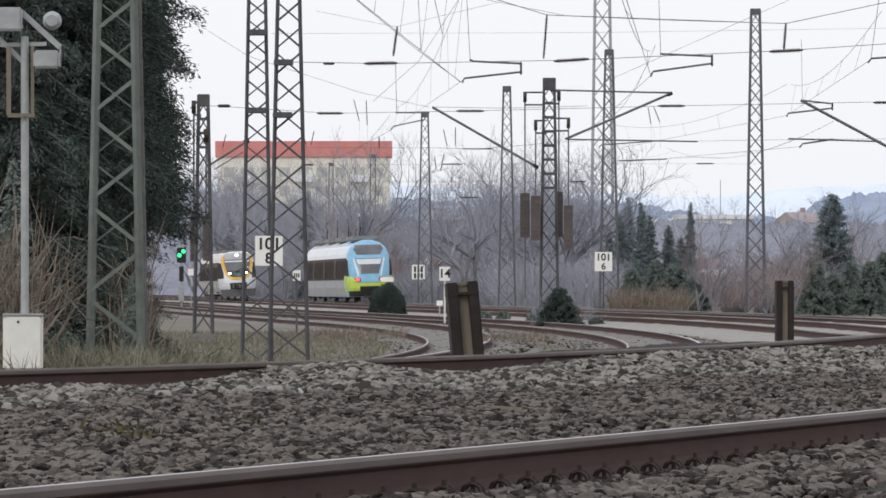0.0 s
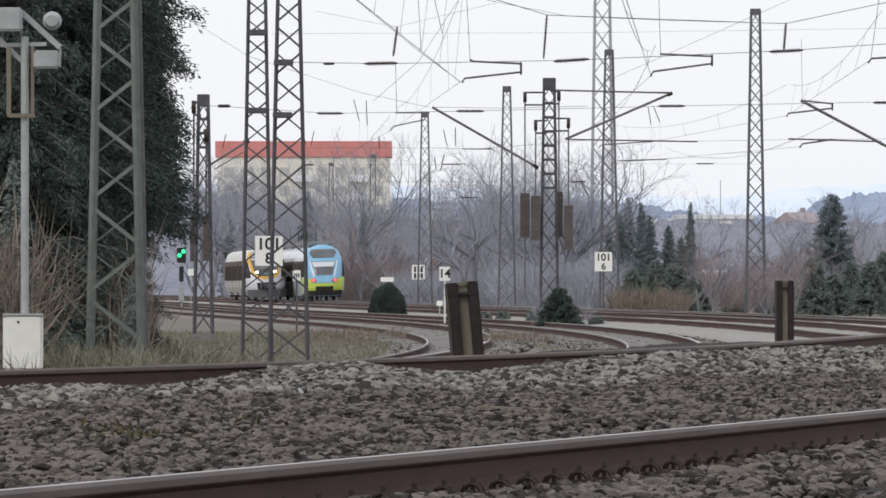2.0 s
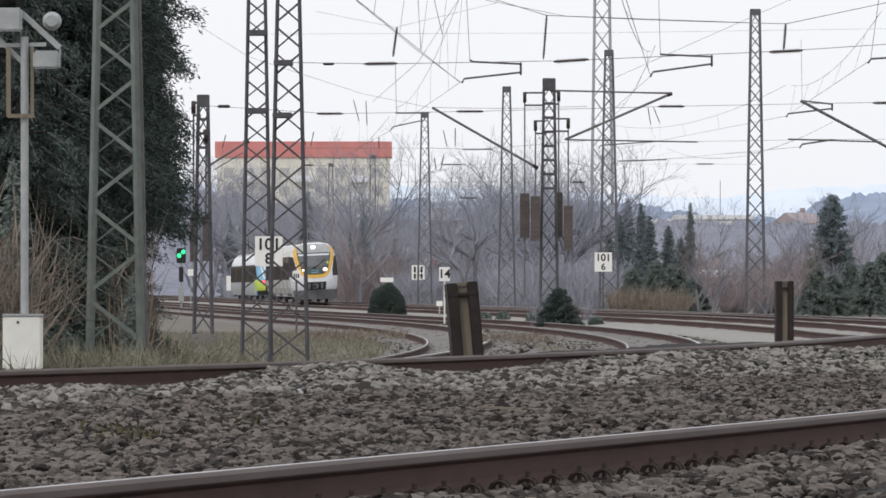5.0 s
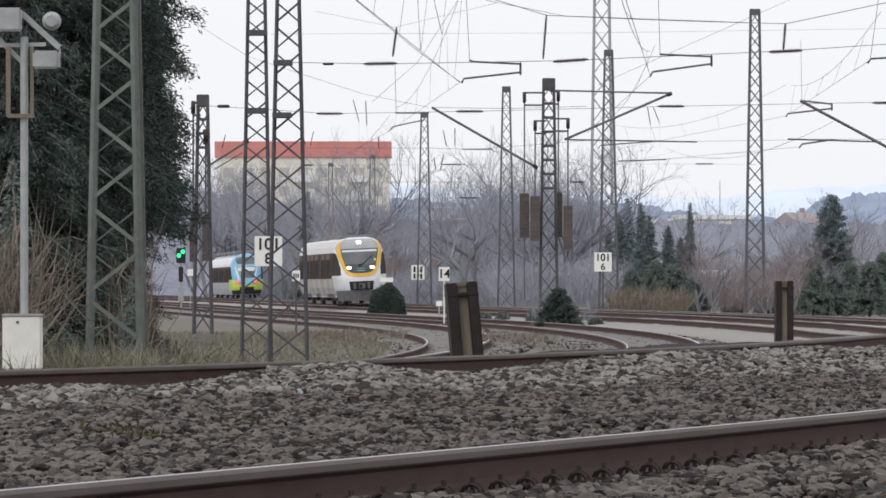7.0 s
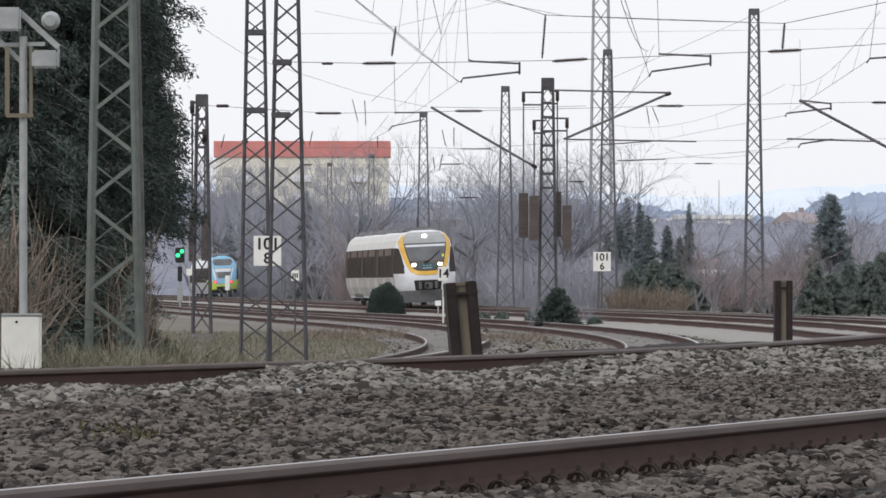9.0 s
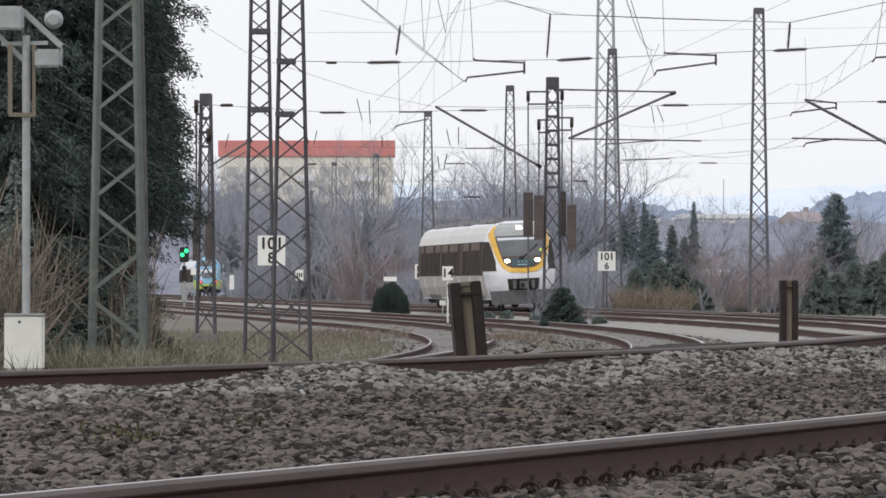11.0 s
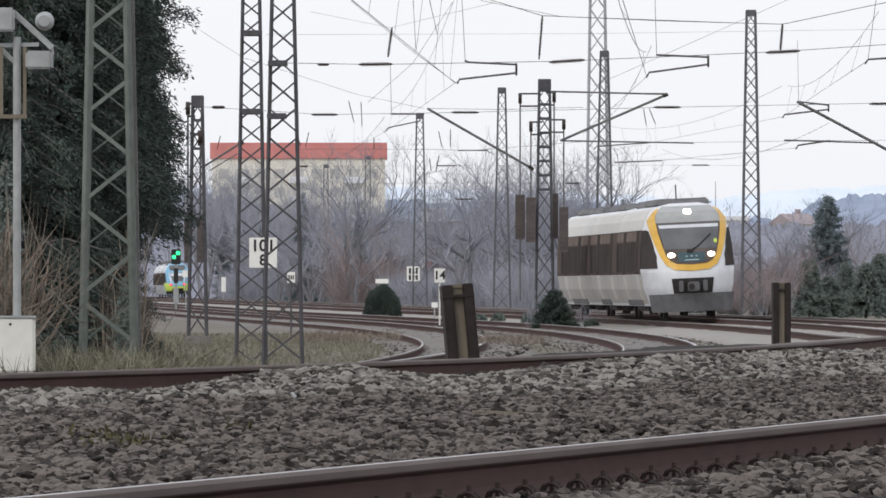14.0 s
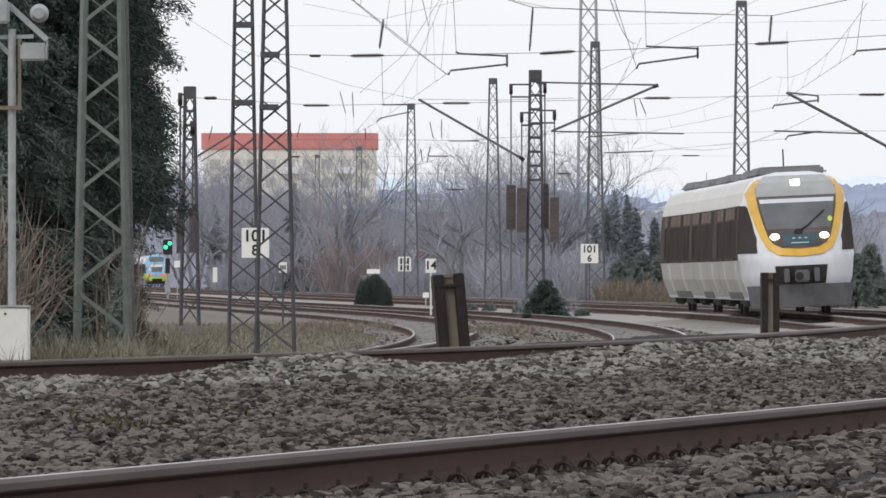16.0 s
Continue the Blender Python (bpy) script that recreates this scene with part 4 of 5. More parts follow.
for a, b in (((626, 176), (636, 215)), ((648, 178), (650, 222)), ((1147, 190), (1152, 220)), ((1157, 190), (1168, 217)), ((785, 230), (791, 258)), ((806, 226), (806, 258)),
             ((769, 278), (772, 300)), ((786, 272), (780, 302)), ((400, 238), (394, 262)), ((536, 236), (541, 256)), ((556, 232), (550, 258)), ((671, 242), (671, 262))):
    ins(*a, *b, D3, 0.04)
    span("thin hanger wire of the overhead line", [a, b, (b[0] + 1, 262 if b[1] < 262 else 293)], D3, 0.006)

# registration arms
def arm(label, pts, d, r=0.03):
    return wire(label, [spot(u, v, d) for u, v in pts], r, "registration_arm")


for d, ps in ((D1, ((831, 106), (838, 109), (921, 113))), (D1, ((818, 147), (822, 139), (921, 128))), (D1, ((1168, 96), (1259, 100))), (D1, ((1151, 136), (1156, 127), (1259, 113))),
              (D1, ((1536, 112), (1542, 104), (1600, 100))), (D2, ((1392, 207), (1395, 201), (1472, 192))), (D2, ((1418, 178), (1473, 184))),
              (D2, ((1415, 262), (1420, 255), (1475, 247))), (D3, ((692, 230), (696, 224), (752, 212))), (D3, ((700, 200), (760, 200))), (D3, ((1060, 262), (1064, 257), (1160, 250))),
              (D2, ((984, 160), (1188, 165))), (D3, ((1095, 285), (1180, 282))), (D3, ((380, 300), (430, 270)))):
    arm("steel registration arm of the overhead line", ps, d, 0.022 if d < 250 else 0.028)
for u, v0, v1 in ((922, 110, 133), (1260, 97, 118)):
    ins(u, v0, u, v1, D1, 0.035)
ins(1473, 182, 1473, 196, D2, 0.04)
# raking cantilever tubes
for d, a, b, w in ((330, (765, 190), (950, 296), 0.045), (335, (1000, 247), (1187, 166), 0.045), (250, (1417, 178), (1600, 276), 0.04), (270, (372, 292), (438, 250), 0.03)):
    t = arm("raking steel cantilever tube of the overhead line", (a, b), d, w)
    ins(b[0] - 6, b[1] + (-3.4 if b[1] > a[1] else 2.6), b[0] + 3, b[1] + (1.7 if b[1] > a[1] else -1.3), d, 0.09)
span("stay wire of the cantilever", [(765, 190), (900, 192), (1040, 188)], 332, 0.012)
span("stay wire of the cantilever", [(1002, 162), (1188, 163)], 334, 0.010)
arm("horizontal cantilever tube of the overhead line", ((1002, 247), (1235, 251)), 335, 0.028)
arm("horizontal cantilever tube of the overhead line", ((1395, 246), (1560, 251)), 300, 0.026)

# longitudinal catenary with droppers
def catenary(a, b, c, e, d0, d1, n, r=0.009):
    """Messenger a-b and contact wire c-e with n droppers, from d0 to d1 metres."""
    A, B, C, E = spot(*a, d0), spot(*b, d1), spot(*c, d0), spot(*e, d1)
    mess, cont = [], []
    for i in range(25):
        t = i / 24
        p = A.lerp(B, t)
        p.z -= 1.0 * t * (1 - t) * (d1 - d0) / 60
        mess.append(p)
        cont.append(C.lerp(E, t))
    wire("messenger wire of the overhead line", mess, r)
    wire("contact wire of the overhead line", cont, r)
    for i in range(n):
        t = (i + 0.6) / n
        p = A.lerp(B, t)
        p.z -= 1.0 * t * (1 - t) * (d1 - d0) / 60
        wire("dropper wire of the overhead line", [p, C.lerp(E, t)], r * 0.6, "dropper")


catenary((660, -240), (830, -30), (630, -2), (815, 146), 130, 200, 5)
catenary((812, 0), (700, 190), (818, 143), (690, 232), 200, 330, 5, 0.008)
catenary((1090, -40), (1151, 90), (1108, -2), (1151, 132), 130, 200, 3)
catenary((1160, 80), (1060, 205), (1152, 134), (1040, 235), 200, 335, 4, 0.008)
catenary((1560, 20), (1400, 150), (1538, 108), (1392, 205), 180, 290, 5, 0.008)
catenary((1392, 150), (1090, 222), (1392, 205), (1100, 262), 290, 420, 5, 0.009)
catenary((1475, 215), (1180, 262), (1415, 260), (1100, 288), 290, 480, 5, 0.009)
catenary((690, 205), (560, 262), (690, 232), (560, 300), 330, 560, 4, 0.01)
for pts, d in ((((740, -5), (745, 85), (742, 90)), 150), (((768, -5), (783, 60)), 160), (((826, -5), (832, 106)), 180), (((1166, -5), (1169, 96)), 180), (((1556, -5), (1541, 106)), 180),
               (((700, 112), (702, 198), (720, 200)), 200), (((1418, 70), (1420, 178)), 260), (((630, 0), (740, 90), (815, 145)), 195), (((810, 2), (740, 110), (660, 180)), 260),
               (((345, 40), (440, 100), (640, 165), (760, 190)), 320), (((860, 0), (1000, 28), (1330, 40)), 240), (((1060, 150), (1330, 30), (1420, -10)), 300)):
    span("thin feeder wire of the overhead line", pts, d, 0.009)
for u, v in ((500, 111), (498, 204), (455, 58), (453, 196)):
    d = 189.5 if u > 470 else 205.5
    k = d / 17000
    ob = tagged(new("mast_bracket", mesh_of(block((34 * k, 0.5, 10 * k), (0, 0, 0), 0.01), "mast_bracket", MASTSTEEL)), "steel clamp bracket on the mast", "bracket", "mast brackets")
    ob.location = spot(u + 2, v, d)

# ---- small things on the ballast ----
stick = tagged(new("wooden_stick", mesh_of(beam(bmesh.new(), spot(848, 721, 57), spot(985, 727, 56), 0.03, 0.02), "wooden_stick", POSTPALE)), "weathered wooden stick lying on the ballast", "stick")
pebble_bm = bmesh.new()
bmesh.ops.create_icosphere(pebble_bm, subdivisions=1, radius=0.045)
for v_ in pebble_bm.verts:
    v_.co *= 0.8 + 0.35 * noise.noise(v_.co * 30)
pebble = tagged(new("pale_stone", mesh_of(pebble_bm, "pale_stone", GREYPAINT)), "single pale stone on the ballast", "stone")
pebble.location = spot(531, 696, 66)
MOSS = mat("olive_moss", (0.055, 0.05, 0.025), (0.115, 0.10, 0.05), 9, 0.95, 0, 0.4, island=0.5)
for u, v, w, n in ((250, 772, 0.10, 90), (430, 748, 0.07, 40), (200, 762, 0.08, 40)):
    rg = np.random.default_rng(int(u))
    d = 17000 * 0.73 / (v - 509)
    c = np.array(spot(u, v, d))
    b = c + np.stack([rg.normal(0, w, n), rg.normal(0, 0.5, n), rg.uniform(-0.02, 0.02, n)], 1)
    t = b + rg.normal(0, 0.02, (n, 3)) + (0, 0, 0.014)
    V, F = blades(b, t, 0.01, rg)
    tagged(new("moss", tri_mesh("moss", V, F, MOSS)), "olive moss among the ballast stones", "moss", "", "stuff")
sign("pale trackside cabinet lid behind the bush", 685, 495, 480, 23, 8, (), 1.3, GREYPAINT, "cabinet")

# bare stems of the shrub beside the juniper
bushstem = thicket("thin bare shrub stems between the tracks", "bare_shrub", spot(968, 580, 326), 0.55, 0.4, 1.5, 60, TWIG, 31, 0.18, 0.006)
thicket("thin bare shrub stems between the tracks", "bare_shrub", spot(1040, 580, 332), 0.3, 0.4, 0.9, 30, TWIG, 32, 0.2, 0.006)
thicket("dry weeds along the gravel", "dry_weeds", spot(900, 605, 215), 0.9, 9, 0.22, 500, STRAW, 33, 0.5, 0.006)
thicket("dry weeds along the gravel", "dry_weeds", spot(620, 600, 215), 1.2, 12, 0.25, 500, STRAW, 34, 0.5, 0.006)

# batten plates that close the upper part of the weighted masts
for u, v0, d, w0, w1, foot in ((972, 158, 335, 18, 32, 572), (360, 186, 270, 16, 32, 588)):
    host = min((o for o in bpy.data.objects if o.name.startswith("lattice_mast") and o.parent is None), key=lambda o: (o.location - spot(u, foot, d)).length)
    k = d / 17000
    for i in range(8 if u > 500 else 4):
        v = v0 + i * 25
        w = (w0 + (w1 - w0) * (v - 142) / 430 + 2) * k
        for s in (-1, 1):
            b = part("batten_plate", block((w, 0.02, 4.5 * k), (0, s * w / 2, (foot - v) * k), 0.004), MASTSTEEL, host)

# crooked pale stems of an old shrub beside the pole
shrub_rng = random.Random(12)
shrub = tagged(new("old_shrub"), "old leafless shrub with crooked pale stems", "shrub", "leafless shrubs")
shrub.location = (-6.95, 143.5, GZ)
for i in range(26):
    x, y = shrub_rng.uniform(-0.5, 0.55), shrub_rng.uniform(-0.4, 0.4)
    p = [Vector((x, y, 0))]
    d = Vector((shrub_rng.uniform(-0.5, 0.3), shrub_rng.uniform(-0.3, 0.3), 1)).normalized()
    for j in range(7):
        d = (d + Vector((shrub_rng.gauss(0, 0.22), shrub_rng.gauss(0, 0.2), shrub_rng.gauss(0, 0.1)))).normalized()
        p.append(p[-1] + d * shrub_rng.uniform(0.25, 0.5))
    stem = part("stem", tube(bmesh.new(), p, shrub_rng.uniform(0.012, 0.026), 5, 0.004), STRAW, shrub)
    for j in (3, 4, 5, 6):
        e = p[j] + Vector((shrub_rng.gauss(0, 0.35), shrub_rng.gauss(0, 0.3), shrub_rng.uniform(0.1, 0.6)))
        part("side_twig", tube(bmesh.new(), [p[j], p[j].lerp(e, 0.5) + Vector((0.04, 0, 0.03)), e], 0.008, 4, 0.003), STRAW, stem)
thicket("rank dead grass and weeds on the verge", "dead_grass", (-5.9, 141.5, GZ), 1.9, 1.5, 0.75, 1500, BLADE, 41, 0.4, 0.007)
thicket("rank dead grass and weeds on the verge", "dead_grass", (-4.3, 150, GZ), 1.0, 4, 0.6, 900, BLADE, 42, 0.4, 0.007)

# ---- trains ----
CREAM = mat("cream_white_coach_paint", (0.50, 0.475, 0.43), (0.64, 0.61, 0.555), 3, 0.35, 0, 0.02, stretch=(1, 1, 0.3))
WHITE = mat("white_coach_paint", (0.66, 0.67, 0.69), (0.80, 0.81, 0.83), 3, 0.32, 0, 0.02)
# dust, and the shading of the angled lower side, in one darker white
DUSTSHADE = mat("dusty_shaded_coach_paint", (0.38, 0.362, 0.335), (0.53, 0.51, 0.48), 2, 0.5, 0, 0.02, stretch=(1, 1, 0.3), spec=0.1)
YELLOW = mat("warm_yellow_coach_paint", (0.62, 0.36, 0.05), (0.80, 0.48, 0.09), 3, 0.35, 0, 0.02)
BAND = mat("smoky_brown_window_band", (0.092, 0.076, 0.068), (0.165, 0.137, 0.122), 2, 0.4, 0, 0, spec=0.0)
GLASS = mat("dark_window_glass", (0.055, 0.048, 0.045), (0.098, 0.087, 0.081), 1, 0.3, 0, 0, spec=0.0)
VENT = mat("tinted_vent_glass", (0.16, 0.13, 0.115), (0.24, 0.20, 0.175), 1.5, 0.35, 0, 0, spec=0.0)
SCREEN = mat("windscreen_glass", (0.10, 0.105, 0.11), (0.18, 0.185, 0.19), 1.2, 0.08, 0, 0)
BLIND = mat("pale_sun_blind", (0.55, 0.57, 0.6), (0.72, 0.74, 0.77), 2, 0.5, 0, 0)
ROOFGREY = mat("grey_roof_unit", (0.16, 0.16, 0.165), (0.30, 0.30, 0.305), 3, 0.6, 0.1, 0.05)
DISPLAY = mat("grey_glazed_head_panel", (0.30, 0.31, 0.30), (0.42, 0.43, 0.42), 2, 0.15, 0, 0)
CHASSIS = mat("dark_running_gear", (0.02, 0.018, 0.017), (0.07, 0.062, 0.058), 6, 0.8, 0.1, 0.3)
SKIRT = mat("grey_plough_paint", (0.11, 0.11, 0.115), (0.19, 0.19, 0.195), 4, 0.6, 0.1, 0.1)
TEALBAR = mat("pale_teal_marking", (0.30, 0.46, 0.48), (0.42, 0.58, 0.60), 2, 0.5, 0, 0)
TEAL = mat("dark_teal_panel", (0.03, 0.06, 0.07), (0.06, 0.10, 0.11), 3, 0.3, 0, 0)
LAMP = mat("lit_headlamp", (1, 0.93, 0.78), (1, 0.95, 0.85), 1, 0.3, 0, 0, glow=6)
TAIL = mat("lit_tail_lamp", (1, 0.05, 0.06), (1, 0.12, 0.12), 1, 0.3, 0, 0, glow=2.2)
BLUE = mat("sky_blue_coach_paint", (0.20, 0.43, 0.62), (0.29, 0.55, 0.74), 3, 0.3, 0, 0.02)
LIME = mat("lime_green_coach_paint", (0.50, 0.64, 0.09), (0.64, 0.78, 0.15), 3, 0.3, 0, 0.02)
SILVER = mat("silver_grey_coach_paint", (0.40, 0.41, 0.43), (0.53, 0.54, 0.56), 3, 0.35, 0.2, 0.02)


class Shell:
    """A coach body: half widths by height, and a nose whose front leans back by height."""

    def __init__(self, length, widths, lean, deep, power=3.0):
        self.length, self.w, self.lean, self.deep, self.power = length, widths, lean, deep, power

    def wide(self, z):
        return float(np.interp(z, [q[0] for q in self.w], [q[1] for q in self.w]))

    def front(self, x, z):
        w = self.wide(z) + 1e-4
        g = float(np.interp(z, [q[0] for q in self.lean], [q[1] for q in self.lean]))
        reach = self.deep - g
        return self.length - self.deep + reach * max(1 - min(abs(x) / w, 1) ** self.power, 0) ** (1 / self.power)

    def body(self, nose=True):
        bm = bmesh.new()
        zs = [q[0] for q in self.w]
        zs = sorted(set(zs + [round(zs[0] + (zs[-1] - zs[0]) * i / 16, 3) for i in range(17)]))
        grid = []
        for z in zs:
            w, row = self.wide(z), []
            row.append((-w, 0.0, z))
            ang = [i / 14 for i in range(15)]
            for a in ang:
                x = -w * math.cos(math.pi * a)
                row.append((x, self.front(x, z) if nose else self.length, z))
            row.append((w, 0.0, z))
            grid.append([bm.verts.new(p) for p in row])
        for a, b in zip(grid, grid[1:]):
            for k in range(len(a) - 1):
                bm.faces.new((a[k], a[k + 1], b[k + 1], b[k]))
            bm.faces.new((a[-1], a[0], b[0], b[-1]))
        bm.faces.new(grid[0])
        bm.faces.new(grid[-1][::-1])
        bmesh.ops.remove_doubles(bm, verts=bm.verts[:], dist=0.002)
        bmesh.ops.recalc_face_normals(bm, faces=bm.faces[:])
        return bm

    def nose_patch(self, outline, off):
        """A panel on the nose, off metres proud, with turned-in edges."""
        bm = bmesh.new()
        f = bm.faces.new([bm.verts.new((x, 0, z)) for x, z in outline])
        for i in range(-14, 15):
            bmesh.ops.bisect_plane(bm, geom=bm.verts[:] + bm.edges[:] + bm.faces[:], plane_co=(i * 0.1, 0, 0), plane_no=(1, 0, 0))
        for i in range(4, 39):
            bmesh.ops.bisect_plane(bm, geom=bm.verts[:] + bm.edges[:] + bm.faces[:], plane_co=(0, 0, i * 0.1), plane_no=(0, 0, 1))
        for v in bm.verts:
            k = 1 + off * 0.4
            v.co.y = self.front(v.co.x, v.co.z) + off
            v.co.x *= k
        bmesh.ops.recalc_face_normals(bm, faces=bm.faces[:])
        if sum(q.normal.y for q in bm.faces) < 0:
            bmesh.ops.reverse_faces(bm, faces=bm.faces[:])
        ext = bmesh.ops.extrude_face_region(bm, geom=bm.faces[:])
        bmesh.ops.translate(bm, verts=[v for v in ext["geom"] if isinstance(v, bmesh.types.BMVert)], vec=(0, -0.03, 0))
        bmesh.ops.recalc_face_normals(bm, faces=bm.faces[:])
        return bm

    def wrap_patch(self, sgn, outline, off):
        """A panel that wraps round the nose's flank; outline in (y, z)."""
        bm = bmesh.new()
        bm.faces.new([bm.verts.new((0, y, z)) for y, z in outline])
        for i in range(1, 24):
            bmesh.ops.bisect_plane(bm, geom=bm.verts[:] + bm.edges[:] + bm.faces[:], plane_co=(0, self.length - 3.4 + i * 0.15, 0), plane_no=(0, 1, 0))
        for i in range(5, 19):
            bmesh.ops.bisect_plane(bm, geom=bm.verts[:] + bm.edges[:] + bm.faces[:], plane_co=(0, 0, i * 0.2), plane_no=(0, 0, 1))
        for v in bm.verts:
            w = self.wide(v.co.z)
            g = float(np.interp(v.co.z, [q[0] for q in self.lean], [q[1] for q in self.lean]))
            q = min(max((v.co.y - self.length + self.deep) / (self.deep - g), 0), 1)
            v.co.x = sgn * (w * max(1 - q ** self.power, 0) ** (1 / self.power) + off)
            v.co.y += off * q
        ext = bmesh.ops.extrude_face_region(bm, geom=bm.faces[:])
        bmesh.ops.translate(bm, verts=[v for v in ext["geom"] if isinstance(v, bmesh.types.BMVert)], vec=(-sgn * 0.03, 0, 0))
        bmesh.ops.recalc_face_normals(bm, faces=bm.faces[:])
        return bm

    def side_patch(self, sgn, y0, y1, z0, z1, off):
        bm = bmesh.new()
        zs = sorted({z0, z1} | {q[0] for q in self.w if z0 < q[0] < z1})
        a = [[bm.verts.new((sgn * (self.wide(z) + o), y, z)) for z in zs] for y, o in ((y0, off - 0.03), (y0, off), (y1, off), (y1, off - 0.03))]
        for p, q in zip(a, a[1:]):
            for k in range(len(zs) - 1):
                bm.faces.new((p[k], p[k + 1], q[k + 1], q[k]))
        bmesh.ops.recalc_face_normals(bm, faces=bm.faces[:])
        return bm


def bogie(train, y):
    b = part("bogie", block((2.0, 2.6, 0.35), (0, y, 0.55), 0.08), CHASSIS, train, "dark steel bogie frame")
    for s in (-1.08, 1.08):
        part("side_frame", block((0.16, 2.9, 0.26), (s, y, 0.50), 0.05), CHASSIS, b)
        part("damper", tube(bmesh.new(), [(s, y - 0.3, 0.45), (s, y + 0.3, 0.8)], 0.07, 8), CHASSIS, b)
    for dy in (-0.95, 0.95):
        for s in (-1.08, 1.08):
            part("axle_box", block((0.22, 0.36, 0.36), (s, y + dy, 0.41), 0.05), CHASSIS, b)
        for s in (-0.75, 0.75):
            bm = bmesh.new()
            bmesh.ops.create_cone(bm, cap_ends=True, segments=18, radius1=0.40, radius2=0.40, depth=0.13, matrix=Matrix.Translation((s, y + dy, 0.41)) @ pose(0, 0, 0, 0, 90, 0))
            part("wheel", bm, CHASSIS, b, "dark steel wheel")


def white_car(kind):
    """One section of the white and yellow diesel railcar."""
    L = 17.0 if kind != "middle" else 14.4
    sh = Shell(L, [(0.42, 1.22), (0.95, 1.40), (1.5, 1.46), (2.2, 1.42), (2.75, 1.35), (3.1, 1.25), (3.35, 1.08), (3.48, 0.86), (3.56, 0.45)],
               [(0.4, 0.30), (0.95, 0.06), (1.35, 0.0), (1.8, 0.18), (2.3, 0.55), (2.9, 1.05), (3.3, 1.55), (3.56, 2.3)], 2.7)
    car = tagged(new("railcar"), "white and yellow diesel railcar section with dark windows", "train", "sections of the white railcar")
    nose = kind == "front"
    part("body", sh.body(nose), WHITE, car, smooth=True)
    end = L - 3.2 if nose else L - 0.5
    for s in (-1, 1):
        band = part("window_band", sh.side_patch(s, 0.04, end if nose else L - 0.04, 1.42, 2.78, 0.012), BAND, car, "smoky brown window band")
        part("lower_panel", sh.side_patch(s, 0.04, L - 2.75 if nose else L - 0.04, 0.5, 1.40, 0.010), DUSTSHADE, car, "dusty white lower side with its shading in the colour")
        part("cornice", sh.side_patch(s, 0.04, L - 2.9 if nose else L - 0.04, 2.80, 3.42, 0.010), CREAM, car, "cream upper side panel")
        y = 0.9
        k = 0
        while y < end - 1.6:
            door = k % 4 == 2
            if door:
                d = part("door", sh.side_patch(s, y, y + 1.35, 0.62, 1.40, 0.022), CREAM, car, "cream sliding door")
                part("door_window", sh.side_patch(s, y + 0.06, y + 1.29, 1.43, 2.76, 0.022), GLASS, d)
                y += 1.6
            else:
                part("window", sh.side_patch(s, y, y + 1.55, 1.50, 2.42, 0.022), GLASS, band)
                part("vent_window", sh.side_patch(s, y, y + 1.55, 2.46, 2.74, 0.022), VENT, band, "pale tinted vent window")
                y += 1.8
            k += 1
        part("underframe_skirt", sh.side_patch(s, 3.6, L - 5.5, 0.44, 0.62, 0.02), SKIRT, car)
    # roof equipment
    for y0, y1, w in ((1.2, 6.5, 1.5), (8.4, min(13.6, L - 3.2), 1.7)):
        u = part("roof_unit", block((w, y1 - y0, 0.26), (0, (y0 + y1) / 2, 3.58), 0.08), ROOFGREY, car, "grey roof air-conditioning unit")
        part("fairing", block((w + 0.1, 0.5, 0.22), (0, y1 + 0.1, 3.55), 0.09), ROOFGREY, u)
        part("fairing", block((w + 0.1, 0.5, 0.22), (0, y0 - 0.1, 3.55), 0.09), ROOFGREY, u)
    bogie(car, 0.0 if kind != "front" else 0.2)
    if kind != "middle":
        bogie(car, L - 3.6)
    part("engine_box", block((2.2, 4.2, 0.5), (0, L / 2 - 0.5, 0.5), 0.06), CHASSIS, car, "dark underfloor engine box")
    if nose:
        rim = [(-1.25, 3.05), (-1.20, 2.7), (-1.09, 2.3), (-0.95, 1.92), (-0.81, 1.67), (-0.55, 1.51), (0, 1.46)]
        inner = [(-1.0, 3.0), (-0.96, 2.66), (-0.87, 2.28), (-0.77, 1.94), (-0.66, 1.79), (-0.46, 1.69), (0, 1.66)]

        def both(pts):
            return pts + [(-x, z) for x, z in pts[-2::-1]]
        part("nose_frame", sh.nose_patch(both([(-0.90, 3.41), (-1.03, 3.33), (-1.14, 3.2)] + rim), 0.035), YELLOW, car, "yellow U-shaped nose frame")
        ws = part("nose_mask", sh.nose_patch(both([(-0.99, 3.2)] + inner), 0.052), BAND, car, "dark windscreen mask")
        part("windscreen", sh.nose_patch([(-0.95, 2.92), (-0.79, 2.14), (0.79, 2.14), (0.95, 2.92)], 0.065), SCREEN, ws, "sloping windscreen")
        part("sun_blind", sh.nose_patch([(-0.92, 2.89), (-0.90, 2.79), (0.90, 2.79), (0.92, 2.89)], 0.076), BLIND, ws, "pale sun blind")
        part("head_panel", sh.nose_patch([(-0.74, 3.47), (-0.88, 3.36), (-0.97, 3.2), (-1.0, 2.96), (1.0, 2.96), (0.97, 3.2), (0.88, 3.36), (0.74, 3.47)], 0.065), DISPLAY, car, "grey glazed destination panel")
        part("number_panel", sh.nose_patch([(-0.43, 2.04), (-0.40, 1.74), (0.40, 1.74), (0.43, 2.04)], 0.062), TEAL, ws, "dark teal panel with pale bars")
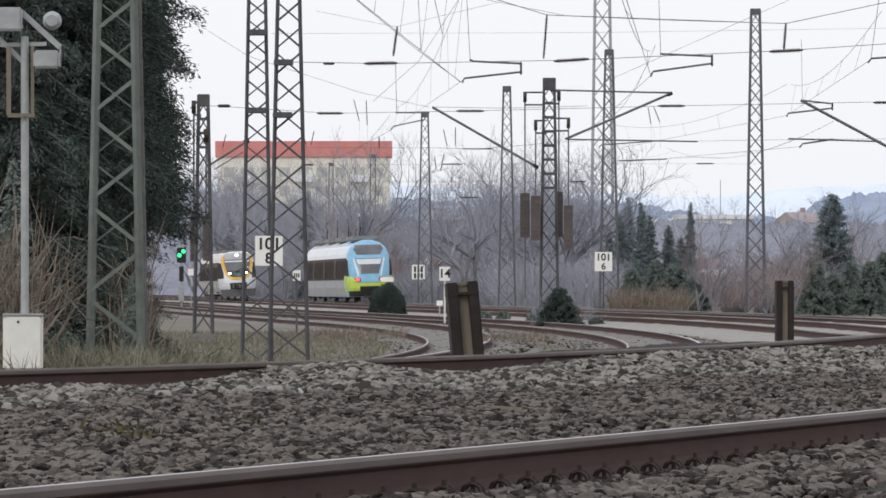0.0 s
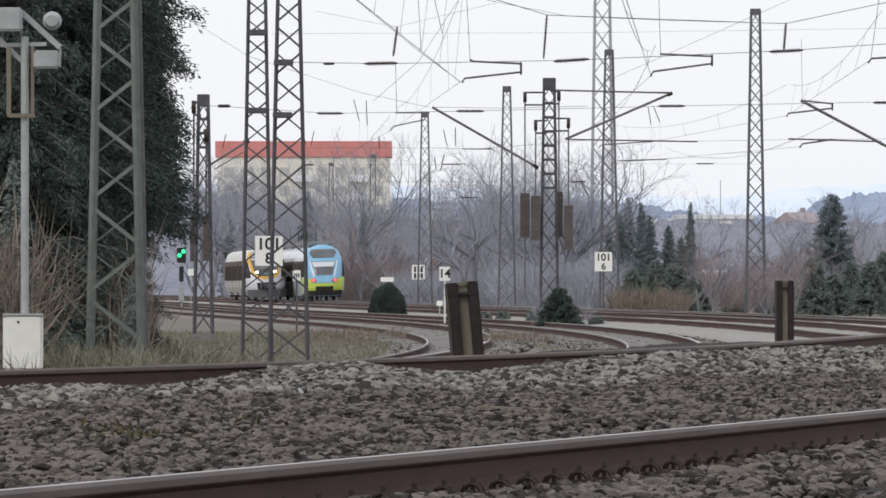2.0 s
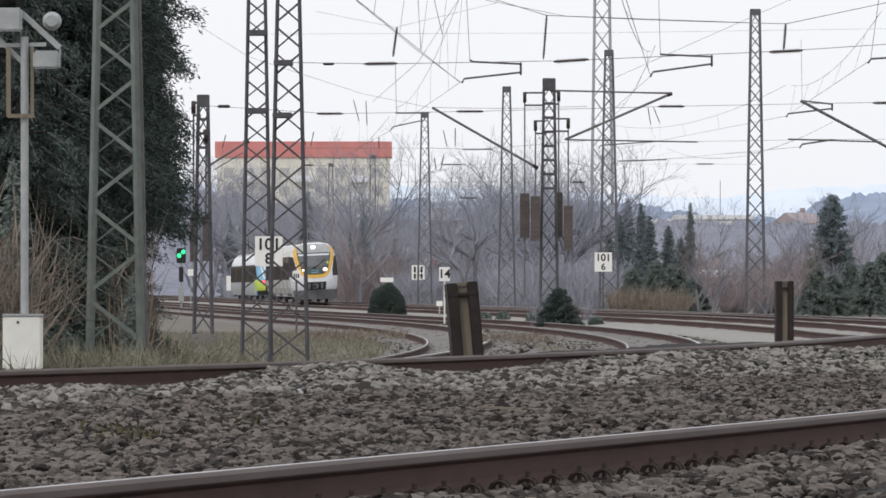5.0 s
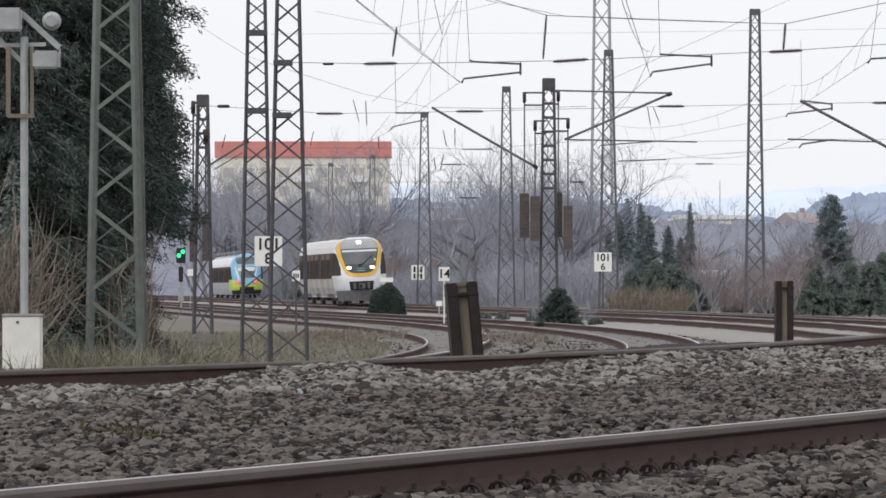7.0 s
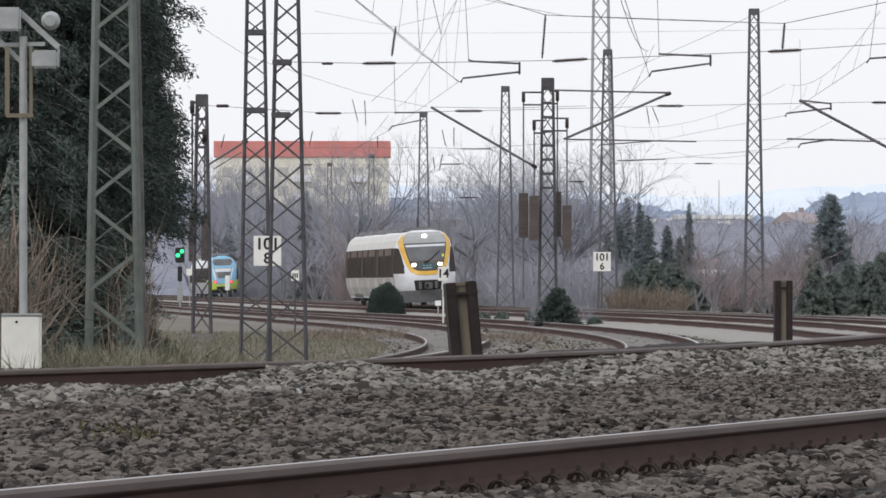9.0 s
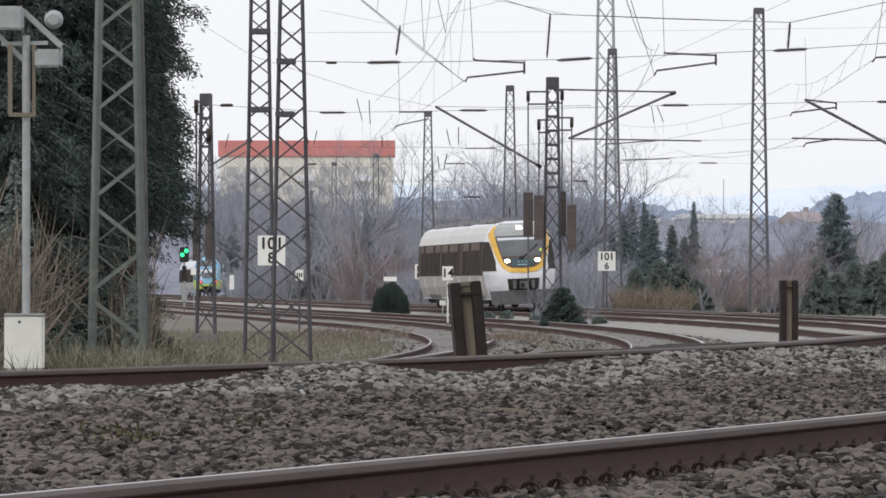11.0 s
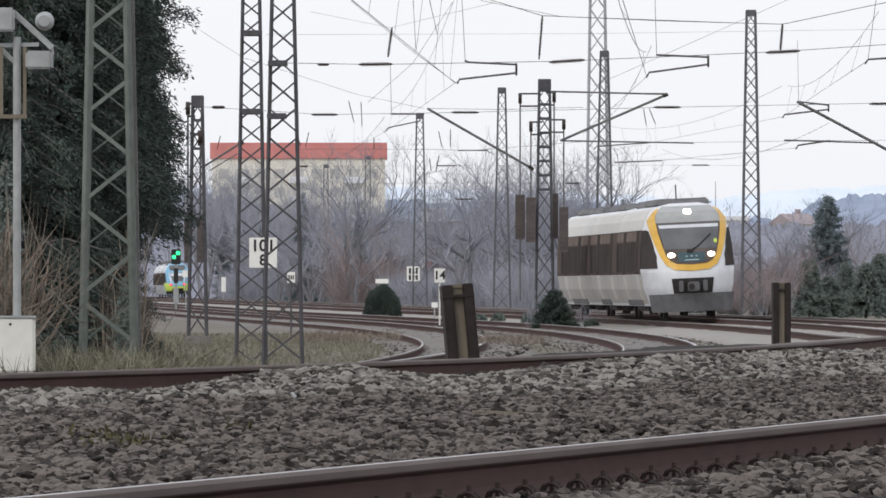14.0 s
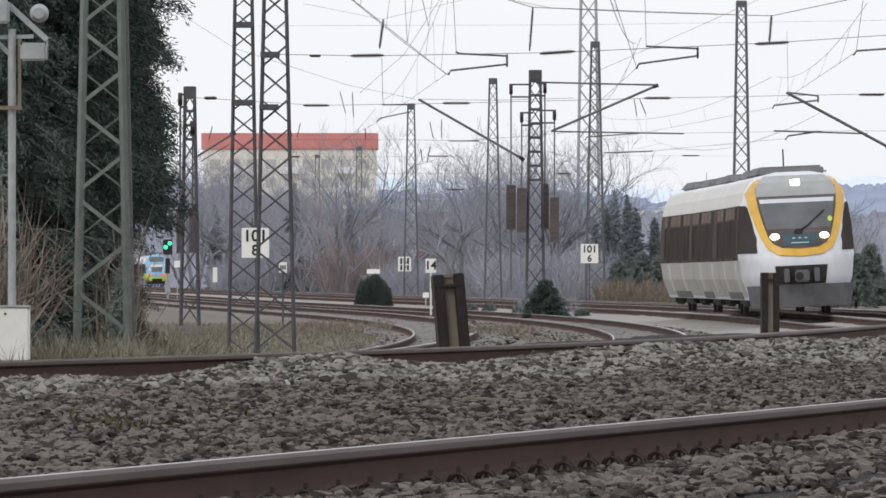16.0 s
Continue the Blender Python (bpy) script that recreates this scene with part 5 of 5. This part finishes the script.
        for k in range(3):
            part("marking_bar", sh.nose_patch([(-0.18 + k * 0.15, 1.93), (-0.18 + k * 0.15, 1.90), (-0.12 + k * 0.15, 1.90), (-0.12 + k * 0.15, 1.93)], 0.065), TEALBAR, ws)
        part("marking_bar", sh.nose_patch([(-0.22, 1.81), (-0.22, 1.785), (0.22, 1.785), (0.22, 1.81)], 0.065), TEALBAR, ws)
        part("wiper", tube(bmesh.new(), [(0.05, sh.front(0, 2.06) + 0.1, 2.06), (-0.25, sh.front(0.25, 2.24) + 0.1, 2.24), (-0.66, sh.front(0.62, 2.58) + 0.1, 2.58)], 0.02), CHASSIS, ws, "black wiper")
        part("wiper_pivot", block((0.2, 0.08, 0.14), (0.03, sh.front(0, 2.06) + 0.08, 2.06), 0.03), CHASSIS, ws)
        part("sticker", sh.nose_patch([(-0.78 + 0.06 * math.cos(i * math.tau / 10), 2.36 + 0.07 * math.sin(i * math.tau / 10)) for i in range(10)], 0.075), LIME, ws, "round green sticker")
        for s in (-1, 1):
            hl = [(s * 0.61 + 0.115 * math.cos(a), 1.96 + 0.075 * math.sin(a)) for a in [i * math.tau / 12 for i in range(12)]]
            part("headlamp", sh.nose_patch(hl, 0.075), LAMP, car, "lit round headlamp")
            part("corner_window", sh.wrap_patch(s, [(L - 3.3, 1.58), (L - 0.52, 1.58), (L - 0.68, 1.92), (L - 1.06, 2.3), (L - 1.56, 2.7), (L - 1.8, 2.76), (L - 3.3, 2.76)], 0.014), GLASS, car, "dark cab side window")
        part("headlamp", sh.nose_patch([(-0.11, 3.36), (-0.11, 3.22), (0.11, 3.22), (0.11, 3.36)], 0.085), LAMP, car, "lit upper headlamp")
        part("coupler_recess", sh.nose_patch([(-0.66, 1.24), (-0.6, 0.78), (0.6, 0.78), (0.66, 1.24)], 0.03), CHASSIS, car, "dark coupler opening")
        cp = part("coupler", block((0.36, 0.5, 0.3), (0, L + 0.2, 0.98), 0.04), SKIRT, car, "grey automatic coupler")
        part("coupler_hook", tube(bmesh.new(), [(0.08, L + 0.4, 0.98), (0.08, L + 0.56, 0.98)], 0.1, 10), CHASSIS, cp)
        for s in (-1, 1):
            part("buffer_box", block((0.14, 0.16, 0.34), (s * 0.38, L + 0.06, 1.0), 0.02), SKIRT, car)
        pl = bmesh.new()
        ring = [(-1.36, -0.75), (-1.0, -0.05), (0, 0.15), (1.0, -0.05), (1.36, -0.75)]
        lo = [pl.verts.new((x * 0.93, L - 0.35 + y, 0.22)) for x, y in ring]
        hi = [pl.verts.new((x, L - 0.22 + y, 0.77)) for x, y in ring]
        lo2 = [pl.verts.new((x * 0.9, L - 0.45 + y, 0.22)) for x, y in ring]
        hi2 = [pl.verts.new((x * 0.96, L - 0.34 + y, 0.77)) for x, y in ring]
        for p, q in ((lo, hi), (hi2, lo2), (hi, hi2), (lo2, lo)):
            for k in range(4):
                pl.faces.new((p[k], p[k + 1], q[k + 1], q[k]))
        part("plough", pl, SKIRT, car, "grey snow plough skirt")
        part("aerial", tube(bmesh.new(), [(0.1, L - 5, 3.5), (0.1, L - 5, 4.15)], 0.02), CHASSIS, car)
    return car


def blue_car(kind):
    """One section of the blue and lime electric train; its cab end is at the high y."""
    L = 16.0
    sh = Shell(L, [(0.35, 1.30), (0.9, 1.40), (1.5, 1.44), (2.4, 1.40), (3.0, 1.28), (3.4, 1.08), (3.7, 0.72), (3.85, 0.25)],
               [(0.35, 0.35), (0.9, 0.05), (1.3, 0.0), (1.8, 0.12), (2.4, 0.42), (3.0, 0.8), (3.4, 1.1), (3.85, 1.7)], 2.2)
    car = tagged(new("electric_train_car"), "blue, silver and lime-green electric train section", "train", "sections of the blue train")
    nose = kind == "cab"
    part("body", sh.body(nose), BLUE if nose else SILVER, car, smooth=True)
    for s in (-1, 1):
        e = L - 2.3 if nose else L - 0.2
        part("lower_panel", sh.side_patch(s, 0.2, e, 0.4, 1.36, 0.012), SILVER, car, "silver lower side")
        band = part("window_band", sh.side_patch(s, 0.2, e, 1.4, 2.75, 0.012), BAND, car, "dark window band")
        for k in range(7):
            part("window", sh.side_patch(s, 0.5 + k * 1.9, 2.0 + k * 1.9, 1.5, 2.6, 0.026), GLASS, band)
        part("cornice", sh.side_patch(s, 0.2, e, 2.78, 3.5, 0.012), WHITE, car, "white upper side")
    part("roof_unit", block((1.7, 9, 0.3), (0, 7, 3.95), 0.08), ROOFGREY, car, "grey roof equipment")
    bogie(car, 0.2)
    if nose:
        bogie(car, L - 3.4)
        part("lime_bumper", sh.nose_patch([(-1.40, 0.72), (-1.425, 1.62), (-1.05, 1.58), (-0.72, 1.28), (0.72, 1.28), (1.05, 1.58), (1.425, 1.62), (1.40, 0.72)], 0.015), LIME, car, "lime-green lower nose")
        for s in (-1, 1):
            part("lime_side", sh.side_patch(s, L - 3.4, L - 1.9, 0.5, 1.75, 0.016), LIME, car, "lime-green cab side")
        hood = [(-0.75, 1.22), (-1.02, 1.75), (-1.25, 2.75), (-1.15, 3.3), (-0.75, 3.66), (0.75, 3.66), (1.15, 3.3), (1.25, 2.75), (1.02, 1.75), (0.75, 1.22)]
        part("nose_hood", sh.nose_patch(hood, 0.02), BLUE, car, "sky-blue nose hood")
        part("head_panel", sh.nose_patch([(-0.78, 3.55), (-0.9, 3.3), (-0.72, 2.95), (0.72, 2.95), (0.9, 3.3), (0.78, 3.55)], 0.045), SCREEN, car, "grey destination panel")
        part("windscreen", sh.nose_patch([(-0.82, 2.72), (-0.55, 1.78), (0.55, 1.78), (0.82, 2.72)], 0.045), SCREEN, car, "sloping windscreen")
        part("sun_blind", sh.nose_patch([(-0.78, 2.68), (-0.66, 2.35), (0.66, 2.35), (0.78, 2.68)], 0.055), BLIND, car, "pale sun blind")
        for s in (-1, 1):
            part("nose_stripe", sh.nose_patch([(s * 0.88, 2.75), (s * 0.97, 2.75), (s * 0.72, 1.62), (s * 0.62, 1.62)], 0.05), WHITE, car, "white nose stripe")
            part("corner_window", sh.wrap_patch(s, [(L - 2.1, 1.65), (L - 0.7, 1.65), (L - 1.25, 2.6), (L - 2.1, 2.75)], 0.03), GLASS, car, "dark cab side window")
            lamp = [(s * 0.72 + 0.2 * math.cos(a), 1.42 + 0.13 * math.sin(a)) for a in [i * math.tau / 10 for i in range(10)]]
            part("lamp_housing", sh.nose_patch(lamp, 0.05), CHASSIS, car)
            lamp = [(s * 0.72 + 0.13 * math.cos(a), 1.42 + 0.10 * math.sin(a)) for a in [i * math.tau / 10 for i in range(10)]]
            part("tail_lamp", sh.nose_patch(lamp, 0.07), TAIL, car, "lit red tail lamp")
        part("coupler_recess", sh.nose_patch([(-0.6, 1.0), (-0.6, 0.72), (0.6, 0.72), (0.6, 1.0)], 0.03), CHASSIS, car, "dark coupler opening")
        part("apron", sh.nose_patch([(-1.25, 0.72), (-1.22, 0.38), (1.22, 0.38), (1.25, 0.72)], 0.04), CHASSIS, car, "dark apron")
    part("pantograph", tube(bmesh.new(), [(0, 4, 4.1), (0, 5, 4.7), (0, 4.2, 5.3), (0, 4.2, 5.32)], 0.03), CHASSIS, car, "folded pantograph arm")
    return car


white_train = [white_car("front"), white_car("middle"), white_car("rear")]
blue_train = [blue_car("cab"), blue_car("mid"), blue_car("mid"), blue_car("mid")]

for c_ in white_train:
    c_.scale = (1.0, 1.0, 1.03)


def car_pose(line, level, tail, length, cant, lean):
    """The pose of a car whose local y runs from tail towards the camera or away."""
    a = on_track(line, level, tail)
    b = on_track(line, level, tail + length)
    v = (b - a).normalized()
    r = Vector((v.y, -v.x, 0)).normalized()
    u = r.cross(v)
    roll = Matrix.Rotation(lean, 4, "Y")
    return Matrix(((r.x, v.x, u.x, a.x), (r.y, v.y, u.y, a.y), (r.z, v.z, u.z, a.z), (0, 0, 0, 1))) @ roll


def motions():
    """Both trains run along their tracks."""
    times = [i * 0.5 for i in range(33)]
    low = lambda y: -0.32
    offs, lens = (17.0, 17.0 + 14.4, 17.0 + 14.4 + 17.0), (17.0, 14.4, 17.0)
    for car, off, ln in zip(white_train, offs, lens):
        rows = []
        for t in times:
            nose = 242 + 30.8 * (16 - t)
            if car is white_train[2]:
                rows.append((t, car_pose(line3, low, nose + off - ln, ln, 0, -0.045)))
            else:
                rows.append((t, car_pose(line3, low, nose + off, -ln, 0, 0.045)))
        walk(car, rows)
    for i, car in enumerate(blue_train):
        rows = []
        for t in times:
            tail = 590 + 33.0 * t
            rows.append((t, car_pose(line4, low, tail + 16.0 * (i + 1), -16.0, 0, 0.03)))
        walk(car, rows)

motions()
